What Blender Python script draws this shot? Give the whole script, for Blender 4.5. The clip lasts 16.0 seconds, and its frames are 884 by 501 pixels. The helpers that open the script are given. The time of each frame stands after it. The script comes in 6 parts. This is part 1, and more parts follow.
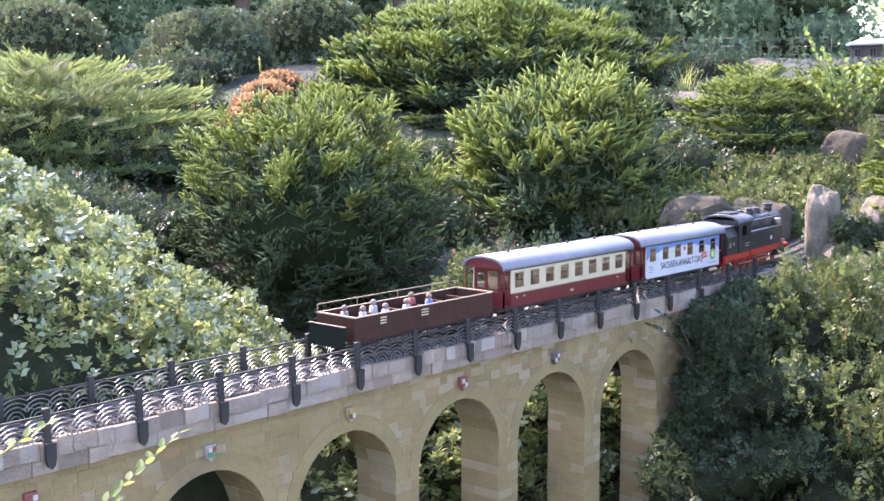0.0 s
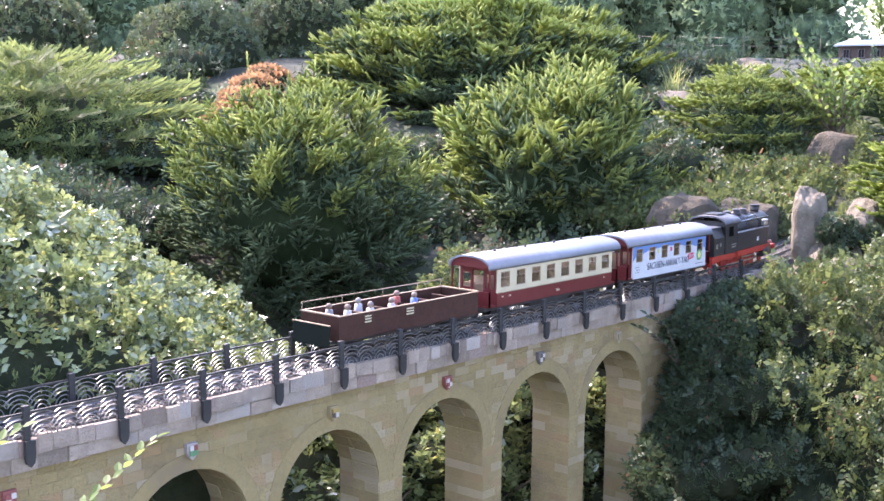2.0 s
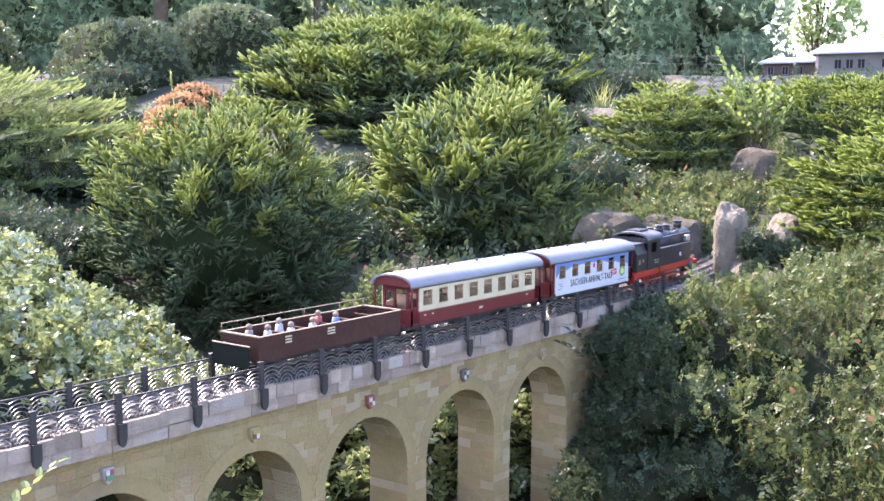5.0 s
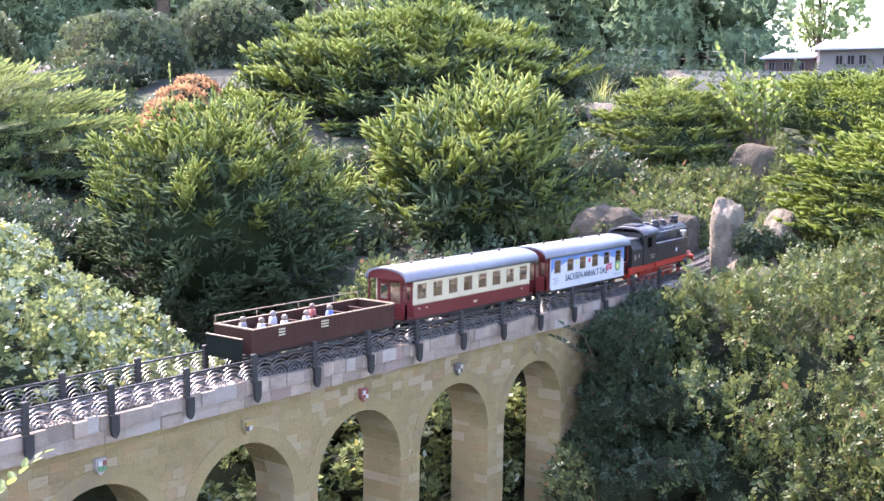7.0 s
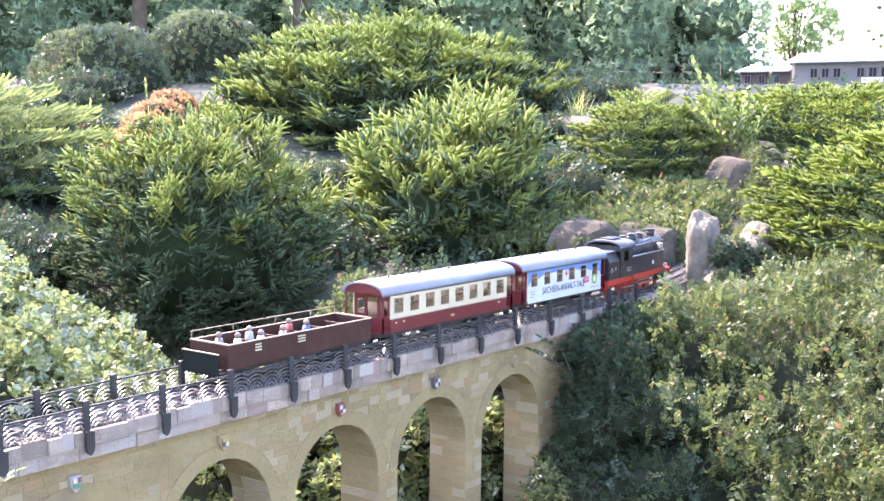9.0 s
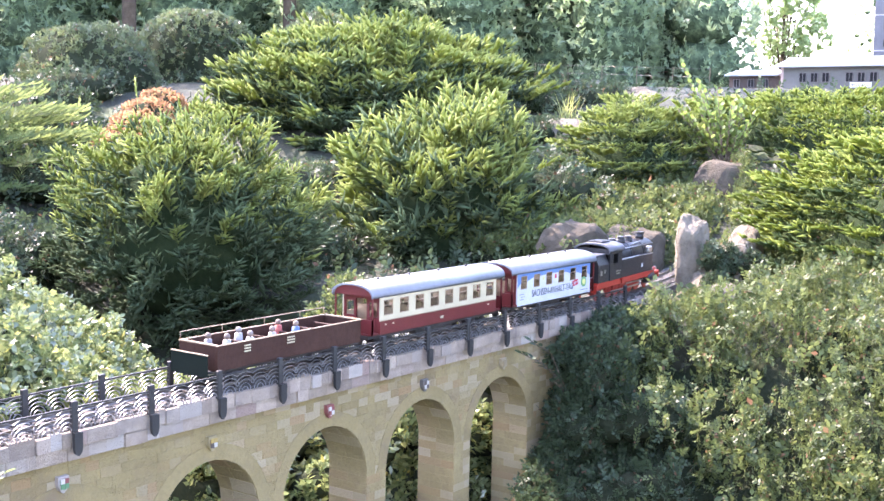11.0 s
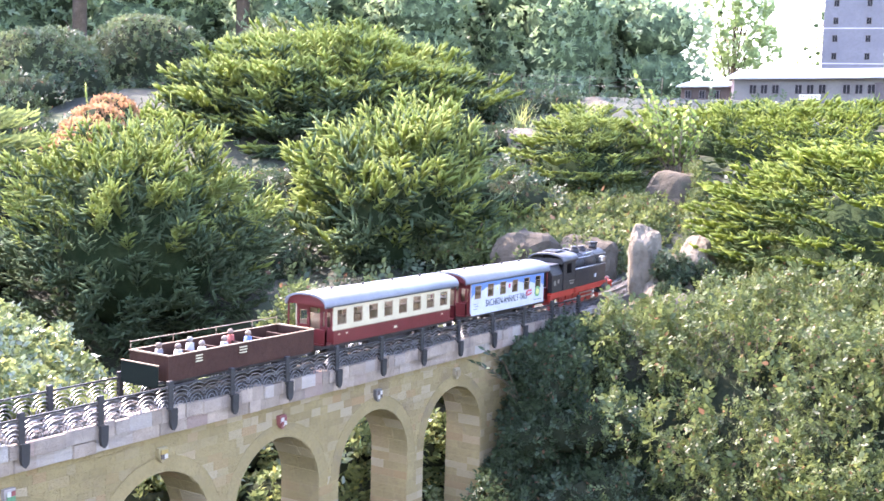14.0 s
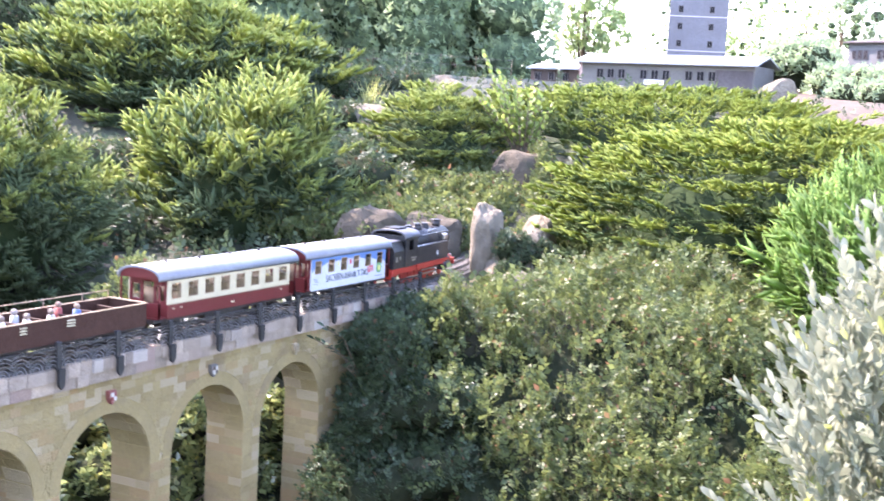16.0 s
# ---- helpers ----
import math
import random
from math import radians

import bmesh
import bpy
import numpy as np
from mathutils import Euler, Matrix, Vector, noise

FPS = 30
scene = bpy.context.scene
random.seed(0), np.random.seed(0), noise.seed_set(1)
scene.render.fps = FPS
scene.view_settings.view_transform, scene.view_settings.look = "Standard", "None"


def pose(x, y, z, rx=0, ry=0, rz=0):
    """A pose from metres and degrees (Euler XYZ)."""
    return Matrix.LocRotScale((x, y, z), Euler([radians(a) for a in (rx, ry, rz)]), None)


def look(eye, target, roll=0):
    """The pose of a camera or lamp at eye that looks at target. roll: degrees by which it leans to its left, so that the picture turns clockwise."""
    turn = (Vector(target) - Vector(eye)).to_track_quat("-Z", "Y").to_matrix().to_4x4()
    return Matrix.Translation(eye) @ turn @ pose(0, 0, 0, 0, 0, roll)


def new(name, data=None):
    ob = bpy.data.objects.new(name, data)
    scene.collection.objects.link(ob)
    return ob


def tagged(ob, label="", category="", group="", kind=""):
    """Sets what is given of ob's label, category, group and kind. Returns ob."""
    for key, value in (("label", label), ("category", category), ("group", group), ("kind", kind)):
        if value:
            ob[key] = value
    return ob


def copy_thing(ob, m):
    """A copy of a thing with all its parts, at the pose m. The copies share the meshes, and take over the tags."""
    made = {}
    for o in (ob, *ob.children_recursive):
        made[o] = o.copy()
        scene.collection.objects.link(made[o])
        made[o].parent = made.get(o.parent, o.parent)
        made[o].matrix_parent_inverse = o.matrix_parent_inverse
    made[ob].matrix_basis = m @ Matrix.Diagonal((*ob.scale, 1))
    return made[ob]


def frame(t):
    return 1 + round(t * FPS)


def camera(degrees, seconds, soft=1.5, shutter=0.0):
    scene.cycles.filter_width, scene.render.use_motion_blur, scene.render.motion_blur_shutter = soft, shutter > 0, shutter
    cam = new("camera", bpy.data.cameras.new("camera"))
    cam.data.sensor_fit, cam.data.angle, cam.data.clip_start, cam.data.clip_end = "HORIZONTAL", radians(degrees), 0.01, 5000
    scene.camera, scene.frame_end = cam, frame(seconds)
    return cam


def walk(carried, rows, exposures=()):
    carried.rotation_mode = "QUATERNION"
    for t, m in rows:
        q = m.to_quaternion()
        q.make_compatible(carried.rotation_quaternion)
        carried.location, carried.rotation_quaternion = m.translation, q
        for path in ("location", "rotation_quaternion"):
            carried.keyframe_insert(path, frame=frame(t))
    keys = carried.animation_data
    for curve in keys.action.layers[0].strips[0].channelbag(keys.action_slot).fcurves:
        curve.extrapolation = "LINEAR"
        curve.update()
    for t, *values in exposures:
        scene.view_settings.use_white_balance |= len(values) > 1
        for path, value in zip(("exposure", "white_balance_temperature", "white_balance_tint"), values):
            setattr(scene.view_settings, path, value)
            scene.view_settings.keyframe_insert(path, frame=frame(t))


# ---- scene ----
# The camera, carried by hand along the edge of the garden
PATH = [
    (0.0, (-1.170, -1.464, 0.497), (0.1830, -0.2964, 0.2775), -0.07),
    (0.5, (-1.167, -1.458, 0.499), (0.1823, -0.2877, 0.2772), 0.03),
    (1.0, (-1.164, -1.456, 0.500), (0.1872, -0.2898, 0.2678), 0.06),
    (1.5, (-1.161, -1.456, 0.502), (0.1935, -0.2936, 0.2690), 0.76),
    (2.0, (-1.159, -1.457, 0.503), (0.2055, -0.3051, 0.2761), 0.67),
    (2.5, (-1.156, -1.461, 0.504), (0.2157, -0.3169, 0.2779), 0.63),
    (3.0, (-1.153, -1.465, 0.505), (0.2191, -0.3231, 0.2746), 0.15),
    (3.5, (-1.151, -1.470, 0.506), (0.2348, -0.3444, 0.2748), 1.07),
    (4.0, (-1.149, -1.475, 0.507), (0.2722, -0.3912, 0.2924), 1.13),
    (4.2, (-1.148, -1.477, 0.507), (0.2733, -0.3920, 0.3015), 0.72),
    (6.3, (-1.142, -1.499, 0.509), (0.2830, -0.4172, 0.3092), 0.27),
    (6.5, (-1.142, -1.500, 0.510), (0.2762, -0.4127, 0.2922), 0.59),
    (7.0, (-1.141, -1.504, 0.510), (0.2806, -0.4197, 0.2991), 0.77),
    (7.5, (-1.140, -1.506, 0.511), (0.2837, -0.4274, 0.2916), 0.79),
    (8.0, (-1.140, -1.508, 0.511), (0.2921, -0.4377, 0.3046), 0.57),
    (8.5, (-1.140, -1.509, 0.512), (0.2986, -0.4444, 0.3204), 0.35),
    (9.0, (-1.140, -1.509, 0.512), (0.3014, -0.4484, 0.3210), 0.62),
    (9.2, (-1.140, -1.509, 0.512), (0.3065, -0.4556, 0.3198), 0.76),
    (11.3, (-1.141, -1.503, 0.514), (0.3118, -0.4568, 0.3236), 1.11),
    (11.5, (-1.141, -1.502, 0.514), (0.3120, -0.4573, 0.3174), 1.00),
    (12.0, (-1.141, -1.500, 0.515), (0.3159, -0.4586, 0.3269), 1.24),
    (12.5, (-1.140, -1.498, 0.515), (0.3157, -0.4561, 0.3256), 1.42),
    (13.0, (-1.139, -1.497, 0.515), (0.3308, -0.4735, 0.3345), 1.43),
    (13.5, (-1.138, -1.496, 0.516), (0.3477, -0.4949, 0.3400), 1.58),
    (14.0, (-1.136, -1.497, 0.516), (0.3572, -0.5072, 0.3402), 1.56),
    (14.5, (-1.133, -1.500, 0.516), (0.3965, -0.5641, 0.3593), 1.94),
    (15.0, (-1.130, -1.505, 0.516), (0.4500, -0.6573, 0.3528), 3.58),
    (15.3, (-1.127, -1.509, 0.517), (0.4439, -0.6442, 0.3607), 3.64),
    (15.4, (-1.126, -1.5105, 0.517), (0.4509, -0.6644, 0.3267), 3.19),
    (15.5, (-1.125, -1.512, 0.517), (0.4552, -0.6768, 0.3059), 2.73),
    (15.6, (-1.124, -1.514, 0.517), (0.4606, -0.6870, 0.3060), 2.58),
    (15.7, (-1.123, -1.516, 0.517), (0.4652, -0.6917, 0.3225), 2.53),
    (16.0, (-1.120, -1.522, 0.517), (0.4799, -0.7223, 0.3151), 3.27),
]
cam = camera(40.0, 16.0, soft=1.5, shutter=0.6)
walk(cam, [(t, look(eye, target, roll)) for t, eye, target, roll in PATH], exposures=((0.0, 3.02, 6600, 32), (4.0, 3.1, 6600, 32), (7.0, 3.18, 6600, 32), (8.0, 3.46, 6600, 32), (9.0, 3.6, 6600, 32), (13.0, 3.6, 6600, 32), (16.0, 3.6, 6600, 32)))

# ---- light: a high sun behind the bridge, clear sky ----
SUN_TO = Vector((0.02, 0.69, 0.72)).normalized()
elev = math.asin(SUN_TO.z)
azim = math.atan2(SUN_TO.x, SUN_TO.y)
world = bpy.data.worlds.new("sky")
scene.world = world
world.use_nodes = True
wn = world.node_tree
sky = wn.nodes.new("ShaderNodeTexSky")
sky.sky_type = "NISHITA"
sky.sun_disc = False
sky.sun_elevation = elev
sky.sun_rotation = azim
sky.dust_density = 1.0
wn.links.new(sky.outputs["Color"], wn.nodes["Background"].inputs["Color"])
wn.nodes["Background"].inputs["Strength"].default_value = 0.15
sun = new("sun", bpy.data.lights.new("sun", "SUN"))
sun.data.energy = 2.3
sun.data.angle = radians(0.6)
sun.data.color = (1.0, 0.94, 0.84)
sun.matrix_world = look(SUN_TO * 50, (0, 0, 0))

# ---- materials ----


def nodes_of(name):
    m = bpy.data.materials.new(name)
    m.use_nodes = True
    nt = m.node_tree
    return m, nt, nt.nodes["Principled BSDF"]


def mixed(nt, fac, a, b, mode="MIX"):
    n = nt.nodes.new("ShaderNodeMix")
    n.data_type = "RGBA"
    n.blend_type = mode
    for sock, v in ((n.inputs[0], fac), (n.inputs[6], a), (n.inputs[7], b)):
        if isinstance(v, (tuple, list)):
            sock.default_value = (*v, 1.0) if len(v) == 3 else v
        elif isinstance(v, (int, float)):
            sock.default_value = v
        else:
            nt.links.new(v, sock)
    return n.outputs[2]


def noisy(nt, scale, detail=4.0, rough=0.6, lo=0.35, hi=0.65):
    co = nt.nodes.new("ShaderNodeTexCoord")
    n = nt.nodes.new("ShaderNodeTexNoise")
    n.inputs["Scale"].default_value = scale
    n.inputs["Detail"].default_value = detail
    n.inputs["Roughness"].default_value = rough
    nt.links.new(co.outputs["Object"], n.inputs["Vector"])
    r = nt.nodes.new("ShaderNodeMapRange")
    r.inputs[1].default_value, r.inputs[2].default_value = lo, hi
    nt.links.new(n.outputs["Fac"], r.inputs[0])
    return r.outputs[0]


def surface(name, color, worn, rough=0.7, metal=0.0, coarse=8.0, fine=90.0, bump=0.3, vary=0.0, island=False, stain=None, stain_scale=14.0, spec=0.5, odd=()):
    """Two scales of variation, relief, and a tint of its own for each piece."""
    m, nt, b = nodes_of(name)
    c = mixed(nt, noisy(nt, coarse), color, worn)
    dark = tuple(0.72 * v for v in color)
    c = mixed(nt, noisy(nt, fine, 6.0, 0.7, 0.45, 0.8), c, dark)
    if stain:
        c = mixed(nt, noisy(nt, stain_scale, 5.0, 0.6, 0.55, 0.7), c, stain)
    if vary:
        if island:
            src = nt.nodes.new("ShaderNodeNewGeometry").outputs["Random Per Island"]
        else:
            src = nt.nodes.new("ShaderNodeObjectInfo").outputs["Random"]
        ramp = nt.nodes.new("ShaderNodeMapRange")
        ramp.inputs[3].default_value, ramp.inputs[4].default_value = 1.0 - vary, 1.0 + vary
        nt.links.new(src, ramp.inputs[0])
        hs = nt.nodes.new("ShaderNodeHueSaturation")
        nt.links.new(ramp.outputs[0], hs.inputs["Value"])
        nt.links.new(c, hs.inputs["Color"])
        c = hs.outputs["Color"]
        for k, (tint, share) in enumerate(odd):
            mul = nt.nodes.new("ShaderNodeMath")
            mul.operation = "MULTIPLY"
            mul.inputs[1].default_value = 7.31 + 5.17 * k
            nt.links.new(src, mul.inputs[0])
            fr = nt.nodes.new("ShaderNodeMath")
            fr.operation = "FRACT"
            nt.links.new(mul.outputs[0], fr.inputs[0])
            pick = nt.nodes.new("ShaderNodeMapRange")
            pick.inputs[1].default_value, pick.inputs[2].default_value = 1.0 - share, 1.0
            pick.inputs[4].default_value = 0.8
            nt.links.new(fr.outputs[0], pick.inputs[0])
            c = mixed(nt, pick.outputs[0], c, tint)
    nt.links.new(c, b.inputs["Base Color"])
    b.inputs["Roughness"].default_value = rough
    b.inputs["Metallic"].default_value = metal
    b.inputs["Specular IOR Level"].default_value = spec
    if bump:
        bp = nt.nodes.new("ShaderNodeBump")
        bp.inputs["Strength"].default_value = bump
        bp.inputs["Distance"].default_value = 0.004
        nt.links.new(noisy(nt, fine * 1.3, 6.0, 0.7, 0.2, 0.8), bp.inputs["Height"])
        nt.links.new(bp.outputs["Normal"], b.inputs["Normal"])
    return m


def foliage(name, young, old, dry=None, gloss=0.45, glow=0.4, spec=0.5, patch=3.0, tuft=0.0):
    """Leaves or needles: each its own tint, with light coming through."""
    m, nt, b = nodes_of(name)
    rnd = nt.nodes.new("ShaderNodeNewGeometry").outputs["Random Per Island"]
    c = mixed(nt, noisy(nt, tuft, 2.0, 0.5, 0.3, 0.7) if tuft else rnd, old, young)
    c = mixed(nt, noisy(nt, patch, 3.0, 0.6, 0.3, 0.7), c, mixed(nt, 0.5, c, young))
    if dry:
        pick = nt.nodes.new("ShaderNodeMapRange")
        pick.inputs[1].default_value, pick.inputs[2].default_value = 0.965, 0.98
        nt.links.new(rnd, pick.inputs[0])
        c = mixed(nt, pick.outputs[0], c, dry)
    nt.links.new(c, b.inputs["Base Color"])
    b.inputs["Roughness"].default_value = gloss
    b.inputs["Specular IOR Level"].default_value = spec
    tr = nt.nodes.new("ShaderNodeBsdfTranslucent")
    hs = nt.nodes.new("ShaderNodeHueSaturation")
    hs.inputs["Hue"].default_value, hs.inputs["Saturation"].default_value, hs.inputs["Value"].default_value = 0.487, 1.0, 1.9
    nt.links.new(c, hs.inputs["Color"])
    nt.links.new(hs.outputs["Color"], tr.inputs["Color"])
    mx = nt.nodes.new("ShaderNodeMixShader")
    mx.inputs[0].default_value = glow
    out = nt.nodes["Material Output"]
    nt.links.new(b.outputs[0], mx.inputs[1])
    nt.links.new(tr.outputs[0], mx.inputs[2])
    nt.links.new(mx.outputs[0], out.inputs["Surface"])
    return m


def plain(name, color, rough=0.5, metal=0.0, spec=0.5):
    return surface(name, color, tuple(0.88 * v for v in color), rough, metal, 30.0, 300.0, 0.08, spec=spec)


M = {
    "soil": surface("soil", (0.026, 0.03, 0.016), (0.04, 0.042, 0.024), 0.95, coarse=2.0, fine=40.0, bump=0.8, stain=(0.05, 0.07, 0.025), stain_scale=3.0),
    "sand": surface("sand_path", (0.085, 0.07, 0.055), (0.11, 0.092, 0.074), 0.95, coarse=3.0, fine=60.0, bump=0.4, spec=0.1),
    "wall": surface("sandstone_core", (0.283, 0.218, 0.096), (0.313, 0.243, 0.11), 0.95, coarse=9.0, fine=120.0, bump=0.5, stain=(0.2, 0.145, 0.075)),
    "block": surface("sandstone_block", (0.325, 0.252, 0.115), (0.248, 0.188, 0.08), 0.95, coarse=9.0, fine=130.0, bump=0.9, vary=0.06, stain=(0.2, 0.145, 0.078), stain_scale=6.0, odd=(((0.38, 0.31, 0.2), 0.35), ((0.31, 0.195, 0.09), 0.22))),
    "block_joined": surface("sandstone_block_far", (0.325, 0.252, 0.115), (0.248, 0.188, 0.08), 0.95, coarse=9.0, fine=130.0, bump=0.9, vary=0.06, island=True, stain=(0.2, 0.145, 0.078), stain_scale=6.0, odd=(((0.38, 0.31, 0.2), 0.35), ((0.31, 0.195, 0.09), 0.22))),
    "ring": surface("arch_stone", (0.27, 0.208, 0.094), (0.233, 0.178, 0.076), 0.95, coarse=10.0, fine=150.0, bump=0.5, vary=0.05, stain=(0.2, 0.15, 0.082), stain_scale=11.0),
    "cornice": surface("cornice_stone", (0.43, 0.345, 0.262), (0.335, 0.265, 0.205), 0.92, coarse=38.0, fine=210.0, bump=1.0, vary=0.27, stain=(0.27, 0.215, 0.17), stain_scale=18.0, odd=(((0.46, 0.42, 0.37), 0.35), ((0.33, 0.22, 0.18), 0.2))),
    "iron": surface("painted_iron", (0.016, 0.0155, 0.015), (0.028, 0.027, 0.025), 0.55, coarse=30.0, fine=220.0, bump=0.15),
    "bright_iron": surface("bare_iron_band", (0.28, 0.277, 0.272), (0.19, 0.187, 0.18), 0.42, 0.6, coarse=40.0, fine=220.0, bump=0.1),
    "rail": surface("rail_steel", (0.2, 0.185, 0.17), (0.12, 0.1, 0.08), 0.4, 0.9, coarse=30.0, fine=200.0, bump=0.1),
    "sleeper": surface("sleeper_wood", (0.07, 0.055, 0.042), (0.12, 0.1, 0.08), 0.9, coarse=40.0, fine=200.0, bump=0.6, vary=0.2),
    "gravel": surface("ballast_stone", (0.14, 0.13, 0.116), (0.085, 0.08, 0.072), 0.9, coarse=60.0, fine=300.0, bump=0.3, vary=0.3, island=True),
    "dark_gravel": surface("dark_ballast_stone", (0.06, 0.054, 0.05), (0.035, 0.032, 0.03), 0.85, coarse=60.0, fine=300.0, bump=0.3, vary=0.3, island=True),
    "bed": surface("ballast_bed", (0.09, 0.083, 0.076), (0.06, 0.056, 0.05), 0.95, coarse=40.0, fine=260.0, bump=0.9),
    "rock": surface("granite", (0.11, 0.092, 0.066), (0.062, 0.052, 0.038), 0.95, coarse=11.0, fine=75.0, bump=1.0, stain=(0.055, 0.055, 0.035), stain_scale=17.0, spec=0.2),
    "rock_pale": surface("pale_granite", (0.215, 0.186, 0.14), (0.12, 0.102, 0.075), 0.95, coarse=16.0, fine=90.0, bump=1.0, stain=(0.085, 0.075, 0.052), stain_scale=24.0, spec=0.2),
    "bark": surface("bark", (0.075, 0.055, 0.04), (0.13, 0.1, 0.075), 0.95, coarse=14.0, fine=60.0, bump=1.0),
    "twig": surface("twig_bark", (0.11, 0.08, 0.05), (0.16, 0.12, 0.08), 0.9, coarse=30.0, fine=120.0, bump=0.4),
    # filler core: the shade between boughs is put into its colour
    "conifer_inner_shade": surface("conifer_inner_shade", (0.02, 0.032, 0.014), (0.03, 0.044, 0.02), 0.98, coarse=14.0, fine=60.0, bump=1.0, spec=0.03),
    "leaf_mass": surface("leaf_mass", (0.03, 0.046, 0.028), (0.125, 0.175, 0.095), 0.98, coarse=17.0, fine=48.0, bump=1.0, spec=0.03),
    # filler core: shade among leaves and twigs is put into its colour
    "under": surface("shaded_inner_twigs", (0.022, 0.03, 0.016), (0.034, 0.038, 0.022), 0.98, coarse=14.0, fine=60.0, bump=1.0, spec=0.03),
    # needles in lit and shaded copies; the tops get the lighter ones
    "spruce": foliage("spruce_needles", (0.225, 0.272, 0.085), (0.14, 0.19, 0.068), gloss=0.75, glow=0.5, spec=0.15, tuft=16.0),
    "spruce_shaded": foliage("spruce_needles_shaded", (0.092, 0.132, 0.066), (0.06, 0.096, 0.052), gloss=0.8, glow=0.4, spec=0.15, tuft=16.0),
    "spruce_half_shade": foliage("spruce_needles_half_shade", (0.085, 0.125, 0.045), (0.052, 0.086, 0.036), gloss=0.8, glow=0.42, spec=0.15, tuft=16.0),
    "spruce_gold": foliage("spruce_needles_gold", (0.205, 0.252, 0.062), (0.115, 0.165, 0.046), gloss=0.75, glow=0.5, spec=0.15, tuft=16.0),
    # arching shrub's upper boughs, with the sunlight in their colour
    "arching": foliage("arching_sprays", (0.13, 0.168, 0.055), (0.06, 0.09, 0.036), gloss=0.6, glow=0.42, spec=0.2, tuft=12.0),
    "juniper": foliage("juniper_needles", (0.14, 0.235, 0.062), (0.08, 0.145, 0.044), gloss=0.6, glow=0.5, spec=0.2, tuft=14.0),
    "laurel": foliage("laurel_leaves", (0.21, 0.255, 0.098), (0.034, 0.064, 0.028), dry=(0.36, 0.34, 0.09), gloss=0.25, glow=0.27, spec=1.0),
    "cotone": foliage("cotoneaster_leaves", (0.112, 0.142, 0.046), (0.026, 0.045, 0.019), dry=(0.14, 0.085, 0.045), gloss=0.45, glow=0.33, spec=0.28),
    "dome": foliage("rhododendron_leaves", (0.12, 0.155, 0.07), (0.03, 0.048, 0.026), dry=(0.16, 0.1, 0.06), gloss=0.35, glow=0.28, spec=0.4),
    "orange": foliage("orange_leaves", (0.26, 0.15, 0.075), (0.19, 0.13, 0.06), dry=(0.17, 0.2, 0.06), gloss=0.6, glow=0.45, spec=0.2),
    "silver": foliage("silver_leaves", (0.215, 0.232, 0.168), (0.08, 0.102, 0.064), dry=(0.27, 0.3, 0.09), gloss=0.5, glow=0.35, spec=0.3),
    "lime": foliage("lime_leaves", (0.14, 0.2, 0.05), (0.09, 0.145, 0.038), gloss=0.6, glow=0.5),
    "tree": foliage("broad_leaves", (0.22, 0.295, 0.155), (0.1, 0.155, 0.105), gloss=0.42, glow=0.45, patch=0.6),
    "tree_light": foliage("light_broad_leaves", (0.27, 0.35, 0.15), (0.15, 0.215, 0.095), gloss=0.42, glow=0.5, patch=0.6),
    # ivy green darkened to stand in for shade under the bridge and bushes
    "ivy": foliage("ivy_leaves_with_shade", (0.05, 0.078, 0.036), (0.02, 0.037, 0.019), dry=(0.12, 0.07, 0.04), gloss=0.5, glow=0.22, spec=0.3),
    "grass": foliage("grass_blades", (0.24, 0.27, 0.094), (0.10, 0.14, 0.042), dry=(0.4, 0.34, 0.166), gloss=0.6, glow=0.35),
}

# ---- building helpers ----


def mesh_of(name, bm, mats):
    me = bpy.data.meshes.new(name)
    bmesh.ops.recalc_face_normals(bm, faces=bm.faces)
    bm.to_mesh(me)
    bm.free()
    for m in mats if isinstance(mats, (list, tuple)) else [mats]:
        me.materials.append(m)
    return me


def part(name, bm, material, parent=None, label=""):
    ob = new(name, mesh_of(name, bm, material))
    ob.parent = parent
    return tagged(ob, label)


def array_mesh(name, verts, faces, material, smooth=False):
    verts, faces = np.asarray(verts, np.float32), np.asarray(faces, np.int32)
    me = bpy.data.meshes.new(name)
    k = faces.shape[1]
    me.vertices.add(len(verts))
    me.vertices.foreach_set("co", verts.ravel())
    me.loops.add(faces.size)
    me.loops.foreach_set("vertex_index", faces.ravel())
    me.polygons.add(len(faces))
    me.polygons.foreach_set("loop_start", np.arange(0, faces.size, k, dtype=np.int32))
    if smooth:
        me.polygons.foreach_set("use_smooth", np.ones(len(faces), dtype=bool))
    me.update(calc_edges=True)
    me.validate()
    me.materials.append(material)
    return me


def array_part(name, verts, faces, material, parent=None, label="", smooth=False):
    ob = new(name, array_mesh(name, verts, faces, material, smooth))
    ob.parent = parent
    return tagged(ob, label)


def thing(name, label, category, at=(0, 0, 0), turn=0.0, group="", kind=""):
    ob = new(name)
    ob.empty_display_size = 0.05
    ob.matrix_basis = pose(*at, 0, 0, turn)
    return tagged(ob, label, category, group, kind)


